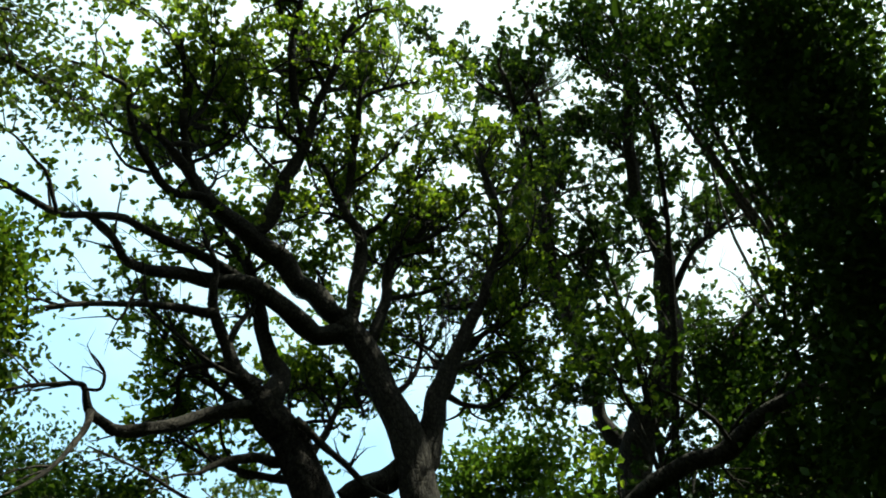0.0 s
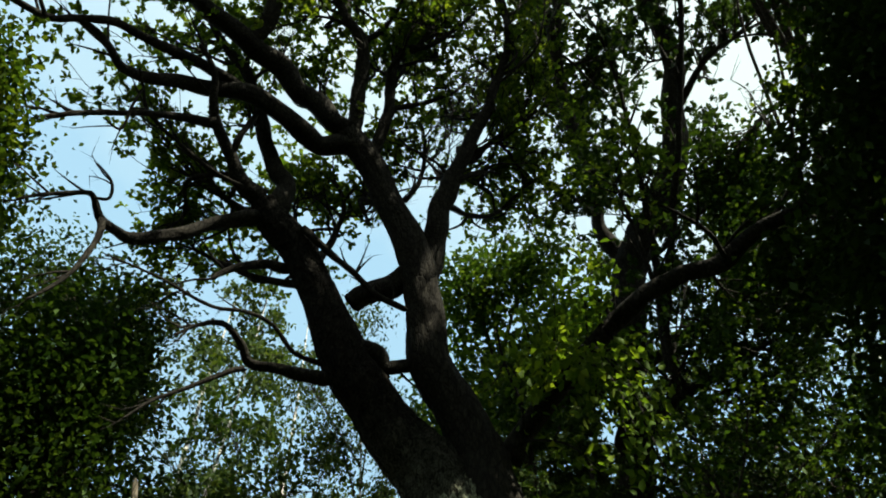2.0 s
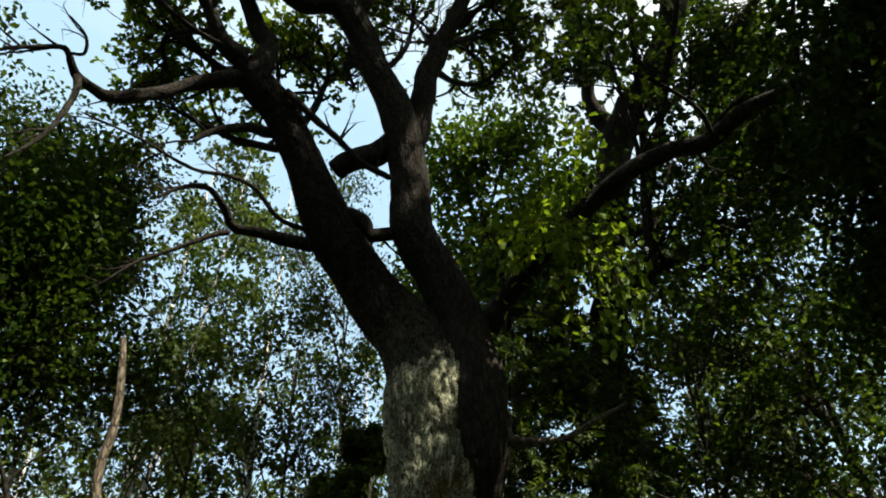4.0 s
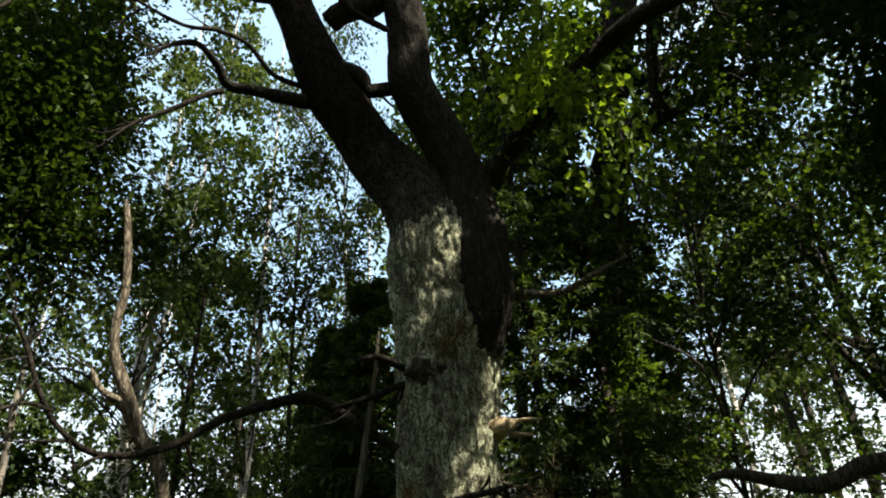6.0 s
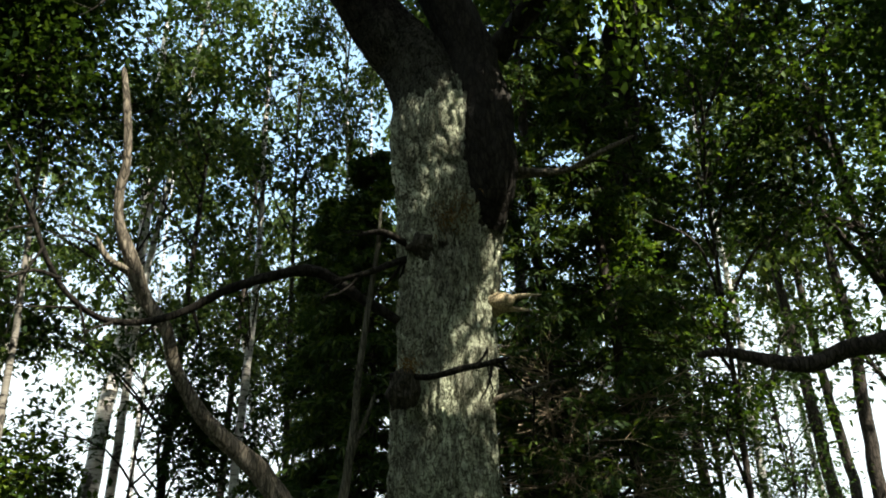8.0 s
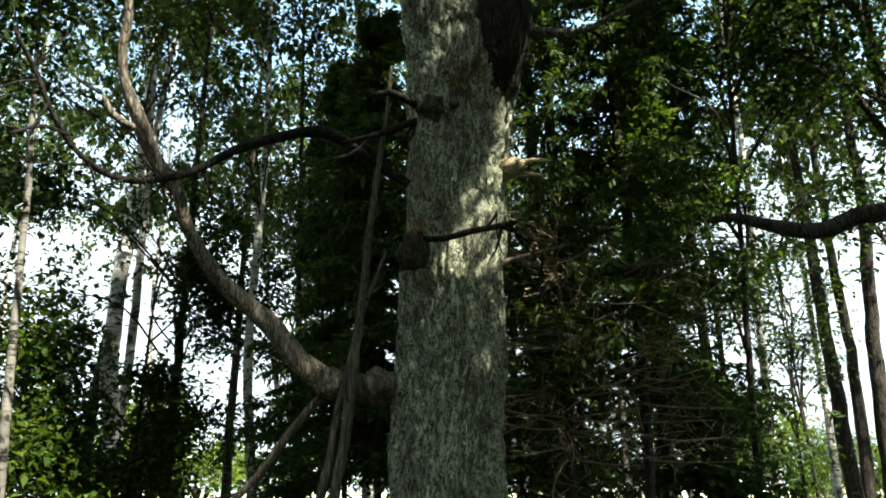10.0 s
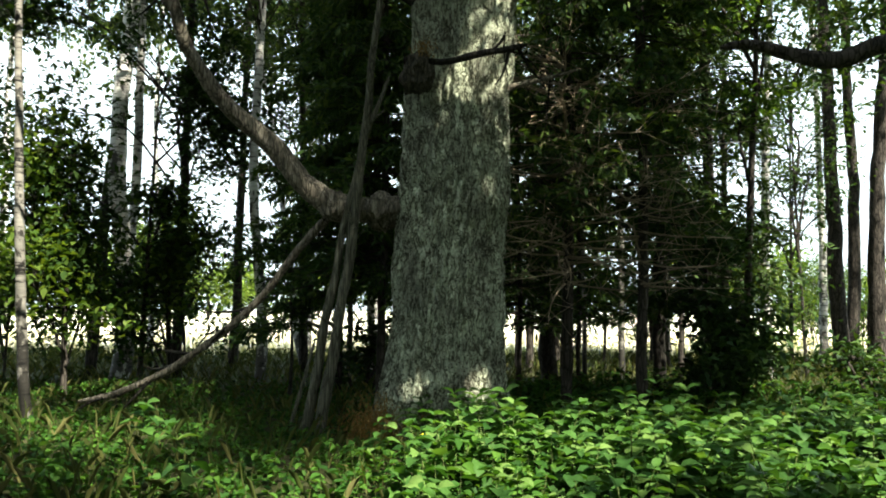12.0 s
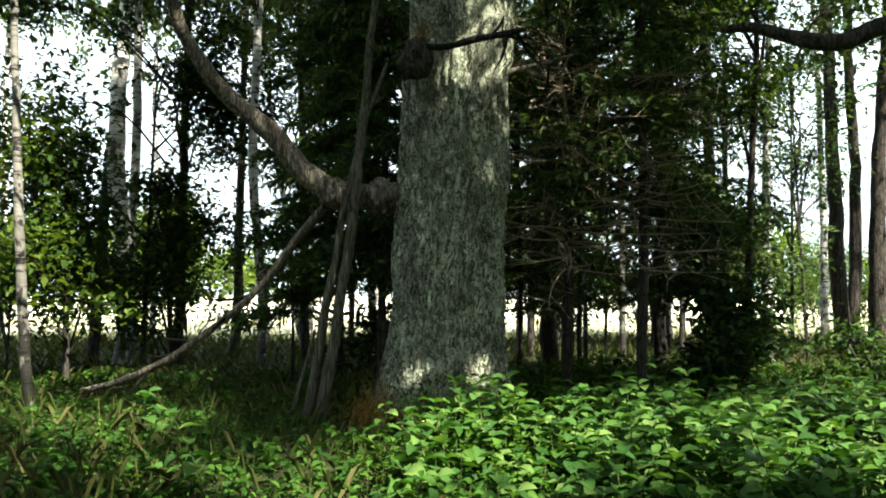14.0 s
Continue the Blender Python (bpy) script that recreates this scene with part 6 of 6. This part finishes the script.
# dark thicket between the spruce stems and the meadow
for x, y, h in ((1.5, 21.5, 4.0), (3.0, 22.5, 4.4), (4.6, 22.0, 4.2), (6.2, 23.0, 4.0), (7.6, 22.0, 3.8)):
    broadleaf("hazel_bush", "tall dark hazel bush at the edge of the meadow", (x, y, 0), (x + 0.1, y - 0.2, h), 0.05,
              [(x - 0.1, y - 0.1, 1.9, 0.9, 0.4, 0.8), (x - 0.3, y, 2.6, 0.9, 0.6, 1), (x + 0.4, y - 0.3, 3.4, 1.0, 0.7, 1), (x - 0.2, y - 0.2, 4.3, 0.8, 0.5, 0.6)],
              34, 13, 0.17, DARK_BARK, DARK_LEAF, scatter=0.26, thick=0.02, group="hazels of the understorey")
# ring of leaves added round the sides and behind the path, holding off skylight
n = 15000
a = np.radians(-205 + 230 * rng.random(n))
r = 20 + 12 * rng.random(n)
at = np.stack([r * np.cos(a), 4 + r * np.sin(a), 17 * rng.random(n) ** 0.9], 1)
at = at[vnoise(at * 0.35, 31) > -0.35]
n = len(at)
ll = 0.75 * (0.6 + 0.8 * rng.random(n))
lv, lf = leaf_mesh(at, unit(random_units(n) + (0, 0, -0.5)), random_units(n, 0.5), ll, ll * 0.7, plain=True)
tagged(quads("woodland", lv, lf, DARK_LEAF, None, False), "deep green leaf ring added round the clearing against low skylight", "wood", kind="stuff")

rng = np.random.default_rng(27)


# ---- far edge of the meadow ----
def far_tree(base, h, r):
    t = thing("far_tree", "round sunlit tree at the far edge of the meadow", "tree", "trees beyond the meadow", at=base)
    v, f = tube([(0, 0, -0.3, 0.3), (0, 0.1, h * 0.4, 0.22), (0, 0, h * 0.8, 0.08)], 0.6, 8, 0.2, 0.1, base[0])
    quads("trunk", v, f, DARK_BARK, t)
    blobs = [(rng.normal() * r * 0.5, rng.normal() * r * 0.5, h * k, r * 0.7, h * 0.18, 1) for k in (0.25, 0.4, 0.55, 0.7, 0.85)]
    (tv, tf), (lv, lf) = blob_crown(blobs, [(0, 0, h * k) for k in (0.1, 0.3, 0.5)], 18, 13, 1.0, 0.9, thick=0.08, plain=True)
    tagged(quads("branchwork", tv, tf, DARK_BARK, t), kind="stuff")
    quads("crown", lv, lf, FAR_LEAF, t, False)
    return t


far = [far_tree((-60, 128, 0), 12, 5), far_tree((-48, 135, 0), 15, 6), far_tree((-38, 126, 0), 10, 5)]
for s in range(34):
    x = -190 + s * 11 + rng.normal() * 3
    y = 122 + abs(rng.normal()) * 14
    copy_thing(far[s % 3], pose(x, y, 0, 0, 0, rng.random() * 360) @ Matrix.Scale(0.75 + 0.6 * rng.random(), 4))

rng = np.random.default_rng(28)


# ---- ground plants ----
def herb_leaf_data(size):
    v, f = broad_leaf_mesh(np.zeros((1, 3)), np.array([(1.0, 0, 0)]), np.array([(0, 0, 1.0)]), np.array([size]), np.array([size * 0.72]))
    ob = quads("leaf", v, f, HERB_BIG)
    data = ob.data
    bpy.data.objects.remove(ob)
    return data


LEAVES = [herb_leaf_data(s) for s in (0.20, 0.165, 0.125)]


def herb(base, h, seed):
    t = thing("herb_plant", "green broad-leaved woodland herb on a thin stem", "plant", "herbs in front of the oak", at=base)
    lean = rng.normal(size=2) * 0.08
    v, f = tube([(0, 0, -0.03, 0.006), (lean[0] * 0.4, lean[1] * 0.4, h * 0.5, 0.005), (lean[0], lean[1], h, 0.003)], 0.1, 6, 0.5, 0.1, seed)
    quads("stem", v, f, STEM, t)
    pairs = 5
    for k in range(pairs):
        z = h * (0.45 + 0.55 * k / (pairs - 1))
        turn = k * 97 + rng.normal() * 20
        for half in (0, 180):
            ob = new("leaf", LEAVES[(0, 0, 1, 1, 2)[k]])
            ob.parent = t
            ob.matrix_basis = pose(lean[0] * z / h, lean[1] * z / h, z, rng.normal() * 12, -4 + rng.normal() * 12, turn + half)
    return t


def yellow_leaves(base):
    t = thing("yellow_herb", "small herb with a few yellowed leaves by the oak", "plant", at=base)
    v, f = tube([(0, 0, -0.03, 0.005), (0.01, 0.01, 0.3, 0.003)], 0.1, 6, 0.5, 0.1, 5.0)
    quads("stem", v, f, STEM, t)
    for k in range(5):
        v, f = broad_leaf_mesh(np.zeros((1, 3)), np.array([(1.0, 0, 0)]), np.array([(0, 0, 1.0)]), np.array([0.1]), np.array([0.06]))
        ob = quads("leaf", v, f, YELLOW_LEAF, t)
        ob.matrix_basis = pose(0.01, 0.01, 0.2 + 0.025 * k, 0, -10, k * 80)


yellow_leaves((-0.15, 7.6, 0.1))
yellow_leaves((0.22, 7.9, 0.05))
herbs = [herb((0.6 + 0.3 * s, 7.2 + 0.2 * s, 0), 0.42 + 0.07 * s, 400.0 + s) for s in range(5)]


def cover(x, y):
    return rng.random() < (1.0 if x > -0.3 else 0.06)


count = 0
while count < 230:
    x, y = -3.5 + 8.5 * rng.random(), 4.7 + 4.2 * rng.random() ** 0.8
    if abs(x) > 0.55 * y + 0.6 or not cover(x, y):
        continue
    copy_thing(herbs[count % 5], pose(x, y, 0, rng.normal() * 4, rng.normal() * 4, rng.random() * 360) @ Matrix.Scale(0.75 + 0.5 * rng.random(), 4))
    count += 1

# carpet of leafy herbs and seedlings
n = 10000
cx = -9 + 19 * rng.random(n)
cy = np.where(rng.random(n) < 0.10, -4 + 8.5 * rng.random(n), 4.0 + 10.9 * rng.random(n) ** 1.45)
keep = (np.hypot(cx - 0.0, cy - 9.8) > 0.95) & (np.hypot(cx, cy) > 0.8) & (rng.random(n) < np.where(cx > -0.5, 1.0, 0.9))
cx, cy = cx[keep], cy[keep]
h = (0.18 + 0.3 * rng.random(len(cx))) * np.where(cx > -0.3, 1.25, 0.85) * (0.8 + 0.4 * vnoise(np.stack([cx, cy, 0 * cx], 1) * 0.8, 9))
b0 = np.stack([cx, cy, 0 * cx - 0.02], 1)
b2 = b0 + np.stack([rng.normal(size=len(cx)) * 0.06, rng.normal(size=len(cx)) * 0.06, h], 1)
stems = twig_mesh(b0, (b0 + b2) / 2 + rng.normal(size=b0.shape) * 0.02, b2, np.full(len(cx), 0.004), np.full(len(cx), 0.002), 2, 3)
m = 8
s = 0.3 + 0.7 * rng.random((len(cx), m))[..., None]
lb = (b0[:, None] * (1 - s) + b2[:, None] * s).reshape(-1, 3)
ll = np.repeat(np.where(cx > -0.3, 0.115, 0.082), m) * (0.6 + 0.7 * rng.random(len(lb)))
way, up = random_units(len(lb)) * (1, 1, 0.3), random_units(len(lb), 3.0)
near = lb[:, 1] < 7.4
lv, lf = joined([leaf_mesh(lb[k], way[k], up[k], ll[k], ll[k] * 0.64, 0.15, 0.2, (0.85, 0.28, 0.8, 0.65), plain=far_off) for k, far_off in ((near, False), (~near, True))])
carpet = thing("undergrowth", "dense carpet of green woodland herbs and seedlings", "undergrowth", kind="stuff")
tagged(quads("stems", *stems, STEM, carpet), kind="stuff")
tagged(quads("leaves", lv, lf, HERB_LEAF, carpet, False), kind="stuff")


def blades(name, label, x, y, hmin, hmax, width, material):
    n = len(x)
    b0 = np.stack([x, y, 0 * x - 0.02], 1)
    hh = hmin + (hmax - hmin) * rng.random(n)
    way = unit(np.stack([rng.normal(size=n) * 0.35, rng.normal(size=n) * 0.35, np.ones(n)], 1))
    lv, lf = leaf_mesh(b0, way, random_units(n), hh, np.full(n, width), 0.2, 0.25, (1.0, 0.2, 0.7, 0.6))
    return tagged(quads(name, lv, lf, material, None, False), label, "grass", kind="stuff")


n = 24000
x, y = -14 + 28 * rng.random(n), -5 + 32 * rng.random(n)
keep = (np.hypot(x, y - 9.8) > 0.95) & (np.hypot(x, y) > 0.8) & (rng.random(n) < np.where((x > 0) & (y < 10), 0.2, 1.0))
blades("woodland_grass", "thin shaded grass and dry stalks under the trees", x[keep], y[keep], 0.18, 0.6, 0.014, GRASS)
n = 15000
x, y = -45 + 90 * rng.random(n), 26 + 22 * rng.random(n) ** 1.3
blades("meadow_grass", "tall dry straw-coloured grass of the sunlit meadow", x, y, 0.25, 0.6, 0.03, STRAW)
